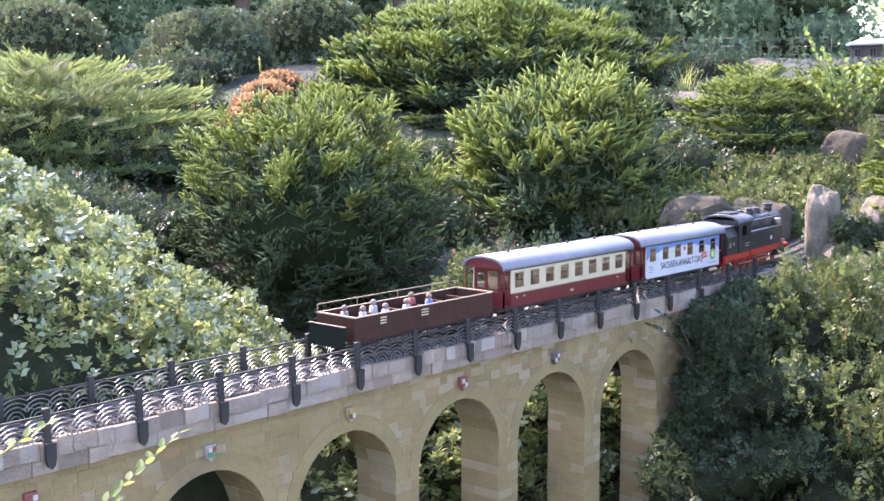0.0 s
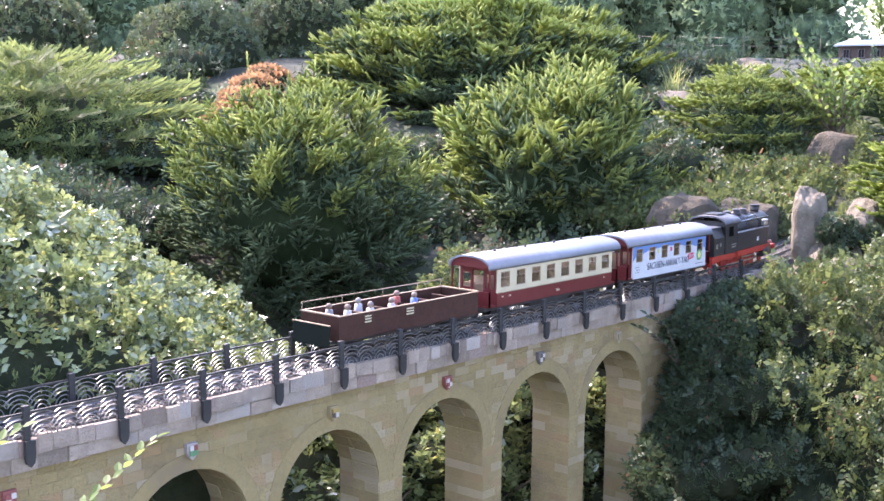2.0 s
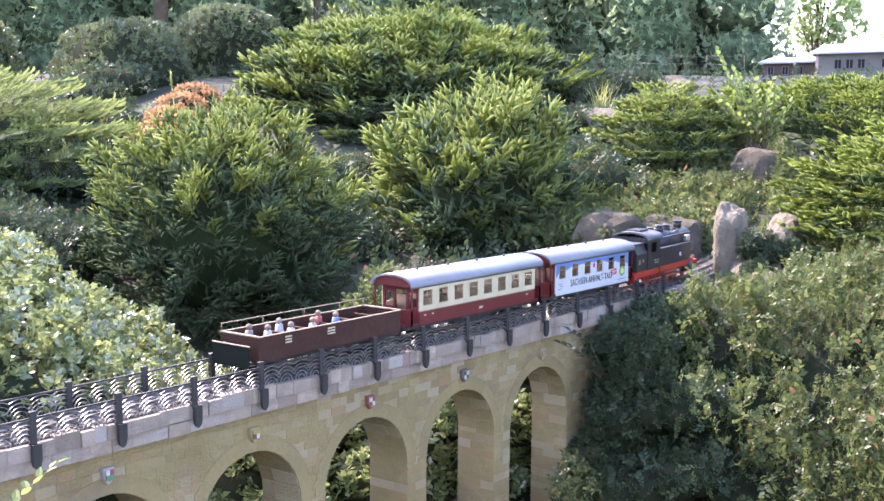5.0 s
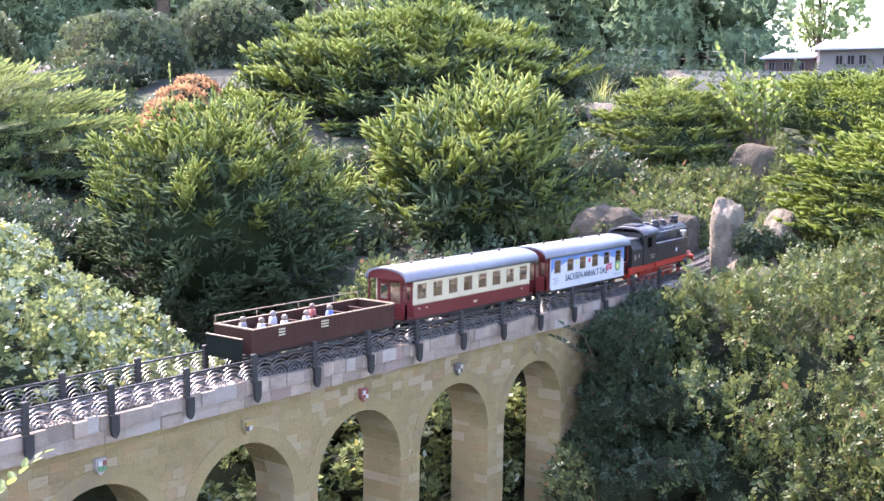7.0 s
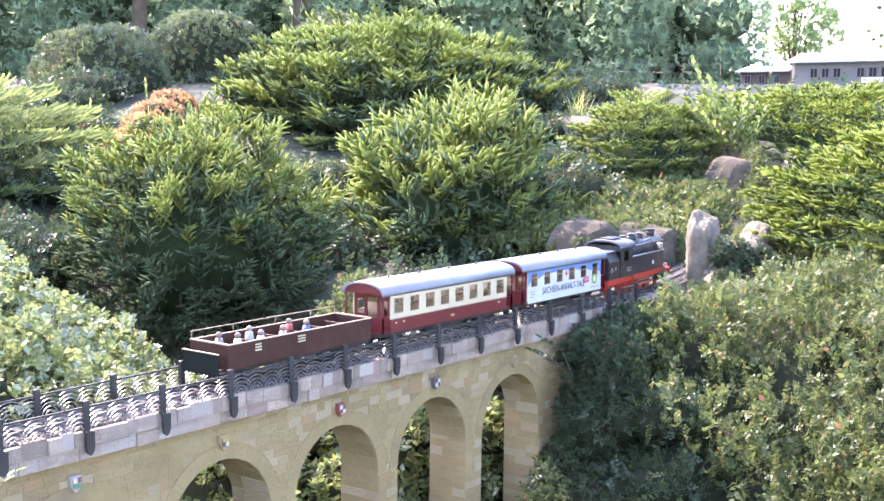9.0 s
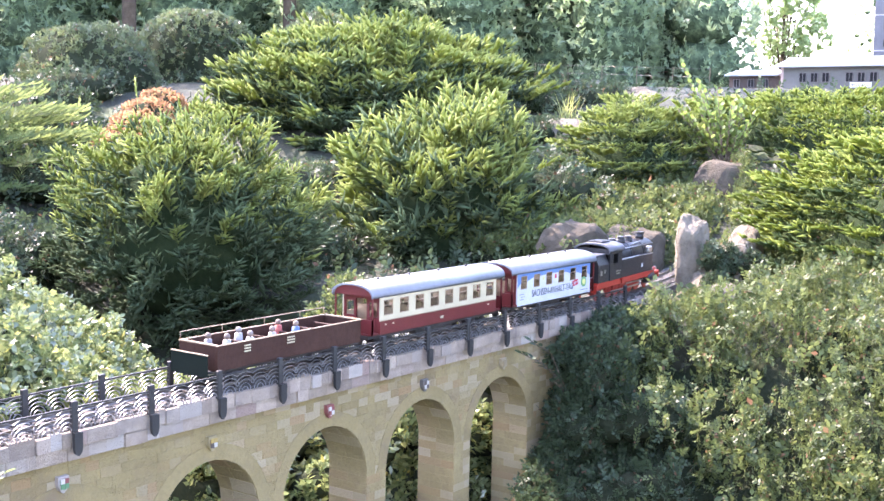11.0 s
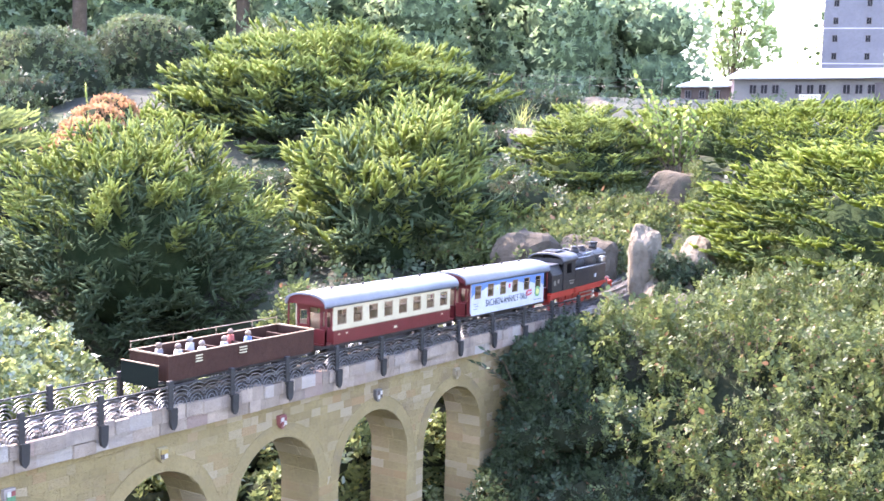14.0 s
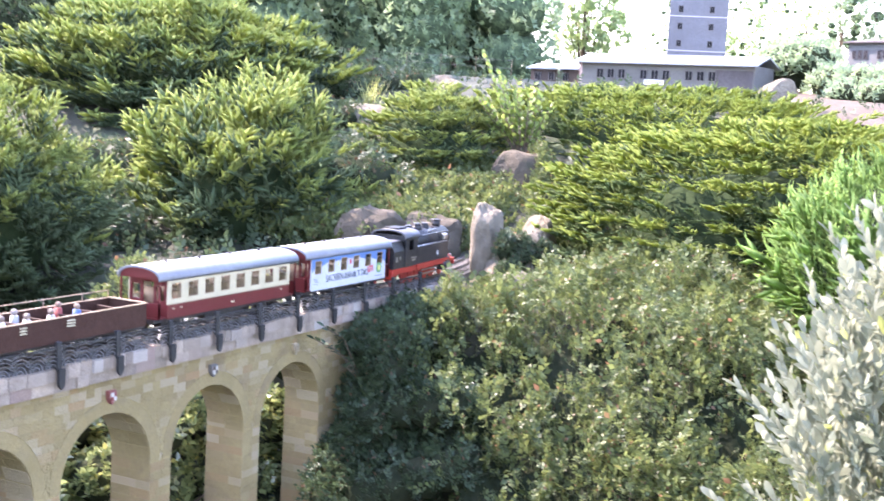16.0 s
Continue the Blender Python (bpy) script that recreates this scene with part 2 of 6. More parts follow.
def box(bm, x0, x1, y0, y1, z0, z1, bevel=0.0, mat=0):
    r = bmesh.ops.create_cube(bm, size=1.0)
    vs = r["verts"]
    for v in vs:
        v.co = Vector(((x0 + x1) / 2 + v.co.x * (x1 - x0), (y0 + y1) / 2 + v.co.y * (y1 - y0), (z0 + z1) / 2 + v.co.z * (z1 - z0)))
    fs = {f for v in vs for f in v.link_faces}
    for f in fs:
        f.material_index = mat
    if bevel:
        es = list({e for v in vs for e in v.link_edges})
        bmesh.ops.bevel(bm, geom=es, offset=bevel, segments=1, affect="EDGES", profile=0.5)
    return vs


def rod(bm, a, b, r, seg=8, r2=None, smooth=True):
    a, b = Vector(a), Vector(b)
    d = b - a
    m = Matrix.Translation((a + b) / 2) @ d.to_track_quat("Z", "Y").to_matrix().to_4x4()
    out = bmesh.ops.create_cone(bm, cap_ends=True, segments=seg, radius1=r, radius2=r if r2 is None else r2, depth=d.length, matrix=m)
    if smooth:
        for f in {f for v in out["verts"] for f in v.link_faces}:
            f.smooth = len(f.verts) == 4
    return out["verts"]


def prism(bm, outline, y0, y1, plane="xz", mat=0):
    """An outline of (u, v) pushed along the third axis."""
    def at(u, v, w):
        return (u, w, v) if plane == "xz" else ((w, u, v) if plane == "yz" else (u, v, w))
    a = [bm.verts.new(at(u, v, y0)) for u, v in outline]
    b = [bm.verts.new(at(u, v, y1)) for u, v in outline]
    fs = [bm.faces.new(a), bm.faces.new(b[::-1])]
    n = len(a)
    fs += [bm.faces.new((a[i], a[(i + 1) % n], b[(i + 1) % n], b[i])) for i in range(n)]
    for f in fs:
        f.material_index = mat
    return fs


def smoothstep(a, b, x):
    t = np.clip((x - a) / (b - a), 0.0, 1.0)
    return t * t * (3 - 2 * t)


def lumps(p, scale, seed=0.0):
    """Smooth noise for many points at once, from a few turned waves."""
    rg = np.random.default_rng(int(seed * 7 + 11))
    out = np.zeros(len(p))
    for k in range(7):
        d = rg.normal(size=3)
        d /= np.linalg.norm(d)
        f = scale * rg.uniform(0.6, 2.0)
        out += np.sin(p @ d * f + rg.uniform(0, 6.28)) / (0.7 + 0.15 * k)
    return out / 5.0


# ---- the ground: valley under the bridge, hill behind, terrace to the east ----
BASE_Y = ((-60, -0.78), (-1.2, -0.78), (-0.4, -0.66), (0.25, -0.6), (0.7, -0.35), (1.1, -0.22), (1.8, 0.08), (2.6, 0.34), (4.0, 0.52), (6.0, 0.62), (12.0, 0.7), (60.0, 0.9))
RISE = ((0, 0.0), (2.3, 0.02), (2.9, 0.07), (3.5, 0.22), (4.0, 0.38), (4.6, 0.53), (5.2, 0.66), (7.0, 0.77), (12.0, 0.9), (60.0, 1.1))


def ground_z(x, y):
    x, y = np.asarray(x, float), np.asarray(y, float)
    left = np.interp(y, [a for a, _ in BASE_Y], [b for _, b in BASE_Y])
    s = x + 0.6 * np.maximum(0, y - 0.2) + 0.35 * np.minimum(0, y)
    right = np.interp(s, [a for a, _ in RISE], [b for _, b in RISE])
    edge = -0.05 - 0.9 * np.maximum(0, x - 1.7)
    right = np.where(y < edge, np.maximum(right + 0.9 * (y - edge), -0.78), right)
    w = smoothstep(1.35, 1.7, x + 0.15 * np.maximum(0, y))
    return left * (1 - w) + np.maximum(right, np.where(y > 1.5, left, -9)) * w


def build_ground():
    u = np.linspace(-1, 1, 141)
    gx = 1.5 + np.sinh(u * 4.2) / np.sinh(4.2) * 60
    gy = 0.3 + np.sinh(u * 4.2) / np.sinh(4.2) * 60
    X, Y = np.meshgrid(gx, gy, indexing="ij")
    Z = ground_z(X, Y)
    p = np.stack([X.ravel(), Y.ravel(), 0 * X.ravel()], 1)
    near = np.exp(-((X.ravel() - 2) ** 2 + Y.ravel() ** 2) / 40)
    keep = smoothstep(0.10, 0.3, np.abs(Y.ravel() - 0.07)) + (X.ravel() > 3.2)
    Z = Z.ravel() + 0.02 * lumps(p, 9.0) * near * np.minimum(keep, 1) - 0.012
    n = len(u)
    i = np.arange(n * n).reshape(n, n)
    f = np.stack([i[:-1, :-1], i[1:, :-1], i[1:, 1:], i[:-1, 1:]], -1).reshape(-1, 4)
    ob = array_part("ground", np.stack([p[:, 0], p[:, 1], Z], 1), f, M["soil"], smooth=True)
    tagged(ob, "dark garden soil sloping from a valley up to a terrace", "ground", kind="structure")


build_ground()

# ---- the viaduct ----
SPAN, HALF, CROWN, SPRING = 0.308, 0.123, -0.078, -0.201
ARCH_X = [-0.012 + SPAN * k for k in range(-3, 5)]
WEST, EAST = -1.06, 1.9
FRONT, BACK = 0.020, 0.119
FOOT = -0.70


def arch_top(x, grow=0.0):
    """Height of the opening's edge over x, or None beside the openings."""
    for c in ARCH_X:
        d = abs(x - c)
        if d < HALF + grow:
            return SPRING + math.sqrt(max(0.0, (HALF + grow) ** 2 - d * d))
    return None


def build_viaduct():
    v = thing("viaduct", "model viaduct of yellow sandstone blocks with round arches", "bridge", kind="structure")
    bm = bmesh.new()
    outline = [(WEST, 0.0), (WEST, FOOT)]
    for c in ARCH_X:
        outline += [(c - HALF, FOOT)]
        outline += [(c - HALF * math.cos(math.pi * k / 24), SPRING + HALF * math.sin(math.pi * k / 24)) for k in range(25)]
        outline += [(c + HALF, FOOT)]
    outline += [(EAST, FOOT), (EAST, 0.0)]
    # columns of quads, so that the concave outline stays clean
    xs = sorted({round(u, 5) for u, _ in outline})
    for x0, x1 in zip(xs, xs[1:]):
        mid = arch_top((x0 + x1) / 2)
        lo0, lo1 = (arch_top(x0), arch_top(x1)) if mid is not None else (FOOT, FOOT)
        lo0 = SPRING if lo0 is None else lo0
        lo1 = SPRING if lo1 is None else lo1
        prism(bm, [(x0, lo0), (x1, lo1), (x1, 0.0), (x0, 0.0)], FRONT, BACK)
    bmesh.ops.remove_doubles(bm, verts=bm.verts, dist=1e-5)
    part("wall", bm, M["wall"], v)
    # rings of arch stones, plain and close-fitted
    for c in ARCH_X:
        n = 17
        for k in range(n):
            a0, a1 = math.pi * (k + 0.003) / n, math.pi * (k + 0.997) / n
            r0, r1 = HALF - 0.0005, HALF + 0.027
            bm = bmesh.new()
            prism(bm, [(c - r * math.cos(a), SPRING + r * math.sin(a)) for r, a in ((r0, a0), (r1, a0), (r1, a1), (r0, a1))], FRONT - 0.0012, FRONT + 0.004)
            part("arch_stone", bm, M["ring"], v)
    rnd = random.Random(5)
    # cornice courses
    for z0, z1, out in ((-0.010, 0.012, 0.006), (0.012, 0.036, 0.002)):
        for y0, y1 in ((out, 0.03), (0.1, 0.131 - out)):
            x = WEST
            while x < EAST + 0.1:
                w = rnd.choice((rnd.uniform(0.018, 0.03), rnd.uniform(0.03, 0.06)))
                bm = bmesh.new()
                j = rnd.uniform(-0.0018, 0.0018)
                if y0 < 0.05:
                    box(bm, x + 0.0001, x + w - 0.0001, y0 + 1.2 * j, y1, z0 + 0.0001 - 0.8 * abs(j), z1 - 0.0002 + j, 0.0006)
                else:
                    box(bm, x + 0.0006, x + w - 0.0006, y0, y1 + j, z0 + 0.0005, z1 - 0.0005, 0.0016)
                part("cornice_stone", bm, M["cornice"], v)
                x += w
    bm = bmesh.new()
    box(bm, WEST, EAST, 0.026, 0.1, -0.004, 0.03)
    box(bm, WEST, EAST, 0.011, 0.116, 0.0301, 0.0372)
    part("deck", bm, M["bed"], v)
    return v


viaduct = build_viaduct()


HERALD = {"r": plain("herald_red", (0.22, 0.055, 0.05), 0.6), "w": plain("herald_white", (0.48, 0.45, 0.4), 0.6), "g": plain("herald_green", (0.08, 0.21, 0.1), 0.6), "o": plain("herald_ochre", (0.36, 0.25, 0.07), 0.6), "d": plain("herald_dark", (0.08, 0.06, 0.05), 0.6), "s": plain("herald_stone", (0.28, 0.22, 0.13), 0.7)}


def build_shields(v):
    """Small painted coats of arms over the arches: plain fields of colour."""
    fields = (((0.24, 0.07, 0.06), (0.5, 0.46, 0.4)), ((0.33, 0.29, 0.26), (0.09, 0.22, 0.11)), ((0.3, 0.24, 0.12), (0.16, 0.11, 0.09)), ((0.22, 0.07, 0.06), (0.5, 0.46, 0.43)), ((0.12, 0.11, 0.1), (0.36, 0.32, 0.27)), ((0.33, 0.27, 0.17), (0.24, 0.19, 0.12)))
    for c, (ca, cb), quarters in zip(ARCH_X[2:], fields, ("rwwr", "wrgg", "oodw", "wrrw", "dwwd", "ssss")):
        bm = bmesh.new()
        s = 0.0125
        shape = [(-s * 0.8, s), (s * 0.8, s), (s * 0.8, -0.1 * s), (s * 0.45, -0.8 * s), (0, -1.15 * s), (-s * 0.45, -0.8 * s), (-s * 0.8, -0.1 * s)]
        prism(bm, [(c + x, -0.046 + z) for x, z in shape[::-1]], FRONT - 0.009, FRONT)
        ob = part("coat_of_arms", bm, plain("shield_field", ca, 0.6), v, "small painted stone shield")
        bm = bmesh.new()
        prism(bm, [(c + 0.62 * x, -0.046 + 0.62 * z) for x, z in shape[::-1]], FRONT - 0.0115, FRONT - 0.0085)
        f = part("field", bm, plain("shield_charge", cb, 0.6), ob)
        for q, tint in enumerate(quarters):
            bm = bmesh.new()
            xa, za = c - 0.0074 + 0.0075 * (q % 2), -0.0445 if q < 2 else -0.0525
            box(bm, xa, xa + 0.0073, FRONT - 0.0128, FRONT - 0.0112, za, za + 0.0078, 0.0003)
            part("charge", bm, HERALD[tint], ob)


build_shields(viaduct)

# ---- track ----
RAIL_TOP = 0.047


def track_y(x):
    return 0.0625 + 0.115 * max(0.0, x - 1.5) ** 2


def track_turn(x):
    return math.degrees(math.atan(0.23 * max(0.0, x - 1.5)))


def build_track():
    t = thing("railway_track", "narrow model railway track on pale ballast", "track", kind="structure")
    xs = [WEST + 0.05 * k for k in range(96)]
    for side in (-0.0225, 0.0225):
        bm = bmesh.new()
        prof = [(-0.0022, -0.0065), (0.0022, -0.0065), (0.0008, -0.005), (0.0008, -0.0015), (0.0015, -0.001), (0.0015, 0.0), (-0.0015, 0.0), (-0.0015, -0.001), (-0.0008, -0.0015), (-0.0008, -0.005)]
        rings = []
        for x in xs:
            a = radians(track_turn(x))
            rings.append([bm.verts.new((x - math.sin(a) * (side + u), track_y(x) + math.cos(a) * (side + u), RAIL_TOP + w)) for u, w in prof])
        for r0, r1 in zip(rings, rings[1:]):
            for k in range(len(prof)):
                bm.faces.new((r0[k], r0[(k + 1) % len(prof)], r1[(k + 1) % len(prof)], r1[k]))
        part("rail", bm, M["rail"], t)
    bm = bmesh.new()
    box(bm, -0.0065, 0.0065, -0.041, 0.041, -0.0115, -0.0068, 0.0008)
    first = part("sleeper", bm, M["sleeper"], t)
    first.matrix_basis = pose(WEST, track_y(WEST), RAIL_TOP)
    x = WEST + 0.03
    while x < 3.5:
        ob = new("sleeper", first.data)
        ob.parent = t
        ob.matrix_basis = pose(x, track_y(x), RAIL_TOP, 0, 0, track_turn(x))
        x += 0.03
    # ballast bed beyond the bridge
    bm = bmesh.new()
    prev = None
    for x in xs[58:]:
        a = radians(track_turn(x))
        row = [bm.verts.new((x - math.sin(a) * u, track_y(x) + math.cos(a) * u, w)) for u, w in ((-0.075, 0.0), (-0.06, 0.033), (0.062, 0.033), (0.09, 0.0))]
        if prev:
            for k in range(3):
                bm.faces.new((prev[k], prev[k + 1], row[k + 1], row[k]))
        prev = row
    part("ballast_bed", bm, M["bed"], t)
    # loose stones
    rg = np.random.default_rng(3)
    n = 10000
    px = rg.uniform(WEST, 2.9, n)
    py = rg.uniform(-0.052, 0.053, n)
    base = np.array([track_y(x) for x in px]) + py
    up = rg.uniform(0, 1, n)
    size = rg.uniform(0.0018, 0.0042, n)
    octa = np.array([(1, 0, 0), (-1, 0, 0), (0, 1, 0), (0, -1, 0), (0, 0, 0.8), (0, 0, -0.8)], float)
    faces = np.array([(0, 2, 4), (2, 1, 4), (1, 3, 4), (3, 0, 4), (2, 0, 5), (1, 2, 5), (3, 1, 5), (0, 3, 5)])
    jit = octa[None] * size[:, None, None] * rg.uniform(0.6, 1.3, (n, 6, 1)) + rg.normal(0, 0.0005, (n, 6, 3))
    pos = np.stack([px, base, 0.0372 + 0.003 * up], 1)
    vs = (jit + pos[:, None]).reshape(-1, 3)
    fs = (faces[None] + 6 * np.arange(n)[:, None, None]).reshape(-1, 3)
    # pale stones along the front edge and at the east end, dark elsewhere
    pale_part = np.repeat(py < -0.036, len(faces)) | np.repeat(px > 1.75, len(faces))
    for name, m, label, pick in (("ballast", M["gravel"], "loose pale crushed stone", pale_part), ("stained_ballast", M["dark_gravel"], "dark crushed stone between the rails", ~pale_part)):
        tagged(array_part(name, vs, fs[pick], m, t, label), kind="stuff")


build_track()

# ---- railings ----


def arc_band(bm, cx, cz, r, a0, a1, y, w=0.001, d=0.0019, n=9):
    prev = None
    for k in range(n + 1):
        a = a0 + (a1 - a0) * k / n
        row = [bm.verts.new((cx + rr * math.cos(a), yy, cz + rr * math.sin(a))) for rr, yy in ((r - w / 2, y - d / 2), (r + w / 2, y - d / 2), (r + w / 2, y + d / 2), (r - w / 2, y + d / 2))]
        if prev:
            for j in range(4):
                bm.faces.new((prev[j], prev[(j + 1) % 4], row[(j + 1) % 4], row[j]))
        else:
            bm.faces.new(row)
        prev = row
    bm.faces.new(prev[::-1])


def build_railing(label, y, out, first, last):
    """out: the side on which the post's bracket hangs over the cornice."""
    r = thing("bridge_railing", label, "railing", at=(0, y, 0), group="bridge railings")
    bm = bmesh.new()
    box(bm, -0.0052, 0.0052, -0.004, 0.004, 0.034, 0.083, 0.0008)
    shape = [(-0.0075, 0.036), (0.0075, 0.036), (0.0075, 0.012), (0.0055, 0.004), (0.0, -0.001), (-0.0055, 0.004), (-0.0075, 0.012)]
    prism(bm, shape[::-1], out * 0.0085 - 0.003, out * 0.0085 + 0.003)
    box(bm, -0.004, 0.004, min(0, out * 0.008), max(0, out * 0.008), 0.03, 0.036)
    post = mesh_of("post", bm, M["iron"])
    n, z0 = 4, 0.037
    step = 0.15 / n
    arcs = []
    for k in range(n):
        cx = 0.075 - step * (k + 0.5) + 0.006
        for rr in (0.008, 0.0145, 0.021, 0.0275, 0.034):
            a1 = math.pi if rr < 0.02 else math.pi * (0.82 if rr < 0.03 else 0.68)
            a0 = 0.0 if rr < 0.02 else math.pi * (0.18 if rr < 0.03 else 0.32)
            lim = 0.0745
            a0 = max(a0, math.acos(max(-1, min(1, (lim - cx) / rr))) if cx + rr > lim else 0)
            a1 = min(a1, math.acos(max(-1, min(1, (-lim - cx) / rr))) if cx - rr < -lim else math.pi)
            bm = bmesh.new()
            arc_band(bm, cx, z0, rr, a0, a1, 0.0)
            arcs.append(mesh_of("arc", bm, M["bright_iron"]))
    bm = bmesh.new()
    box(bm, -0.075, 0.075, -0.0016, 0.0016, 0.0715, 0.0742)
    bars = mesh_of("panel", bm, M["iron"])
    for k in range(first, last + 1):
        ob = new("post", post)
        ob.parent = r
        ob.matrix_basis = pose(0.15 * k, 0, 0)
        if k == last:
            continue
        ob = new("panel", bars)
        ob.parent = r
        ob.matrix_basis = pose(0.15 * k + 0.075, 0, 0)
        for me in arcs:
            new("arc", me).parent = ob
    return r


build_railing("black iron railing of concentric arcs on the sunless side", -0.0, -1, -7, 12)
build_railing("black iron railing of concentric arcs on the sunny side", 0.1235, 1, -7, 11)

# ---- plants ----


def scatter(tv, tf, pos, along, up, size):
    """Copies of a small template, each with its own place, direction and size."""
    x = along / (np.linalg.norm(along, axis=1, keepdims=True) + 1e-9)
    y = np.cross(up, x)
    y /= np.linalg.norm(y, axis=1, keepdims=True) + 1e-9
    z = np.cross(x, y)
    v = pos[:, None] + size[:, None, None] * (tv[None, :, 0:1] * x[:, None] + tv[None, :, 1:2] * y[:, None] + tv[None, :, 2:3] * z[:, None])
    f = tf[None] + len(tv) * np.arange(len(pos))[:, None, None]
    return v.reshape(-1, 3), f.reshape(-1, tf.shape[1])


def finger(v, f, base, way, length, needles, reach, body):
    """One twig of a conifer: a thin round body set all round with needles."""
    d = Vector(way).normalized()
    s = d.cross(Vector((0.03, 0.01, 1.0))).normalized()
    w = s.cross(d)
    b = Vector(base)
    i = len(v)
    v.append(b)
    for j in range(3):
        a = 2.094 * j + 0.5
        v.append(b + d * length * 0.55 + (s * math.cos(a) + w * math.sin(a)) * body * length)
    v.append(b + d * length)
    for j in range(3):
        k = (j + 1) % 3
        f += [(i, i + 1 + k, i + 1 + j), (i + 1 + j, i + 1 + k, i + 4)]
    for n in range(needles):
        t = (n + 0.6) / needles
        a = 2.4 * n + 0.7
        r = s * math.cos(a) + w * math.sin(a)
        side = d.cross(r)
        c = b + d * length * t
        half = 0.04 * length
        i = len(v)
        v += [c - side * half, c + side * half, c + r * reach * length * (1.0 - 0.35 * t * t) + d * reach * length * (0.55 + 0.6 * t)]
        f.append((i, i + 1, i + 2))


def frond_template(pairs=4, angle=0.75, longest=0.5, shortest=0.3, needles=10, reach=0.15, body=0.04, lift=0.12, crest=1, seed=0):
    """A flat fan of needled twigs on an axis of length 1."""
    rnd = random.Random(seed)
    v, f = [], []
    finger(v, f, (0.5, 0, 0.02), (1, 0, 0.1), 0.55, needles, reach, body)
    for k in range(pairs):
        t = 0.1 + 0.62 * k / max(1, pairs - 1)
        size = longest + (shortest - longest) * k / max(1, pairs - 1)
        for side in (-1, 1):
            a = angle * rnd.uniform(0.8, 1.2)
            finger(v, f, (t, 0, 0.02 * t), (math.cos(a), side * math.sin(a), lift * rnd.uniform(0.2, 2.2)), size * rnd.uniform(0.85, 1.15), needles, reach, body)
    for k in range(crest):
        finger(v, f, (0.3 + 0.2 * k, 0, 0.01), (0.8, rnd.uniform(-0.4, 0.4), 0.6), 0.36, needles, reach, body)
    i = len(v)
    v += [Vector((0, 0.012, 0)), Vector((0, -0.012, 0)), Vector((0.6, 0, 0.01))]
    f.append((i, i + 1, i + 2))
    return np.array([q[:] for q in v]), np.array(f)


def spray_template(pairs=13, width=0.13):
    """A long flat herringbone bough of length 1."""
    v, f = [(0, 0.006, 0), (0, -0.006, 0), (1, 0, 0)], [(0, 1, 2)]
    for k in range(pairs):
        t = 0.12 + 0.86 * k / pairs
        w = width * (1.15 - 0.75 * t)
        for side in (-1, 1):
            i = len(v)
            lift = 0.02 + 0.03 * ((k * 7 + side) % 3)
            v += [(t - 0.02, 0, 0), (t + 0.03, side * 0.45 * w, lift * 0.5 + 0.012), (t + 0.1, side * w, lift), (t + 0.075, side * 0.5 * w, lift * 0.5 - 0.012)]
            f += [(i, i + 1, i + 2), (i, i + 2, i + 3)]
        if k % 2:
            i = len(v)
            v += [(t - 0.015, 0.008, 0), (t + 0.015, -0.008, 0), (t + 0.07, 0, 0.5 * w)]
            f.append((i, i + 1, i + 2))
    return np.array(v), np.array(f)


def leaf_shapes(n, length, width, stem, seed, rosette=False, fold=0.08, tiny=False):
    """A sprig of length 1: n leaves on a twig."""
    rg = np.random.default_rng(seed)
    v = [(0, 0.008, 0), (0, -0.008, 0), (stem, 0, 0.0)]
    f = [(0, 1, 2)]
    for k in range(n):
        t = stem * (0.15 + 0.85 * (k + 0.5) / n)
        side = 1 if k % 2 else -1
        ang = (rg.uniform(0.3, 1.2) if not rosette else rg.uniform(0.2, 1.5)) * side
        lift = rg.uniform(-0.25, 0.6)
        d = np.array([math.cos(ang) * math.cos(lift), math.sin(ang) * math.cos(lift), math.sin(lift)])
        w = np.cross((0.15 * rg.normal(), 0.25 * rg.normal(), 1), d)
        w /= np.linalg.norm(w)
        u = np.cross(d, w)
        L = length * rg.uniform(0.7, 1.15)
        b = np.array([t, 0, 0.0])
        i = len(v)
        if tiny:
            v += [tuple(b + w * L * width), tuple(b + d * L), tuple(b - w * L * width * 0.6)]
            f.append((i, i + 1, i + 2))
            continue
        v += [tuple(b), tuple(b + d * L * 0.45 + w * L * width + u * L * fold), tuple(b + d * L), tuple(b + d * L * 0.45 - w * L * width + u * L * fold)]
        f += [(i, i + 2, i + 1), (i, i + 3, i + 2)]
    return np.array(v), np.array(f)


FAN = frond_template(4, 0.72, 0.44, 0.36, 8, 0.12, 0.115, 0.14, 1, seed=1)
SHELF = frond_template(3, 0.72, 0.48, 0.42, 6, 0.12, 0.14, 0.08, 0, seed=2)
INNER = frond_template(3, 0.85, 0.48, 0.38, 4, 0.2, 0.1, 0.12, 0, seed=5)
PLUME = frond_template(5, 0.45, 0.36, 0.26, 6, 0.14, 0.045, 0.2, 1, seed=3)
SPIKE = frond_template(0, 0.5, 0.5, 0.5, 16, 0.16, 0.06, 0.1, 0, seed=4)
SPRAY = spray_template()


def sphere_dirs(n, low, seed):
    rg = np.random.default_rng(seed)
    z = rg.uniform(low, 1.0, n)
    a = rg.uniform(0, 2 * math.pi, n)
    r = np.sqrt(np.maximum(0, 1 - z * z))
    return np.stack([r * np.cos(a), r * np.sin(a), z], 1)


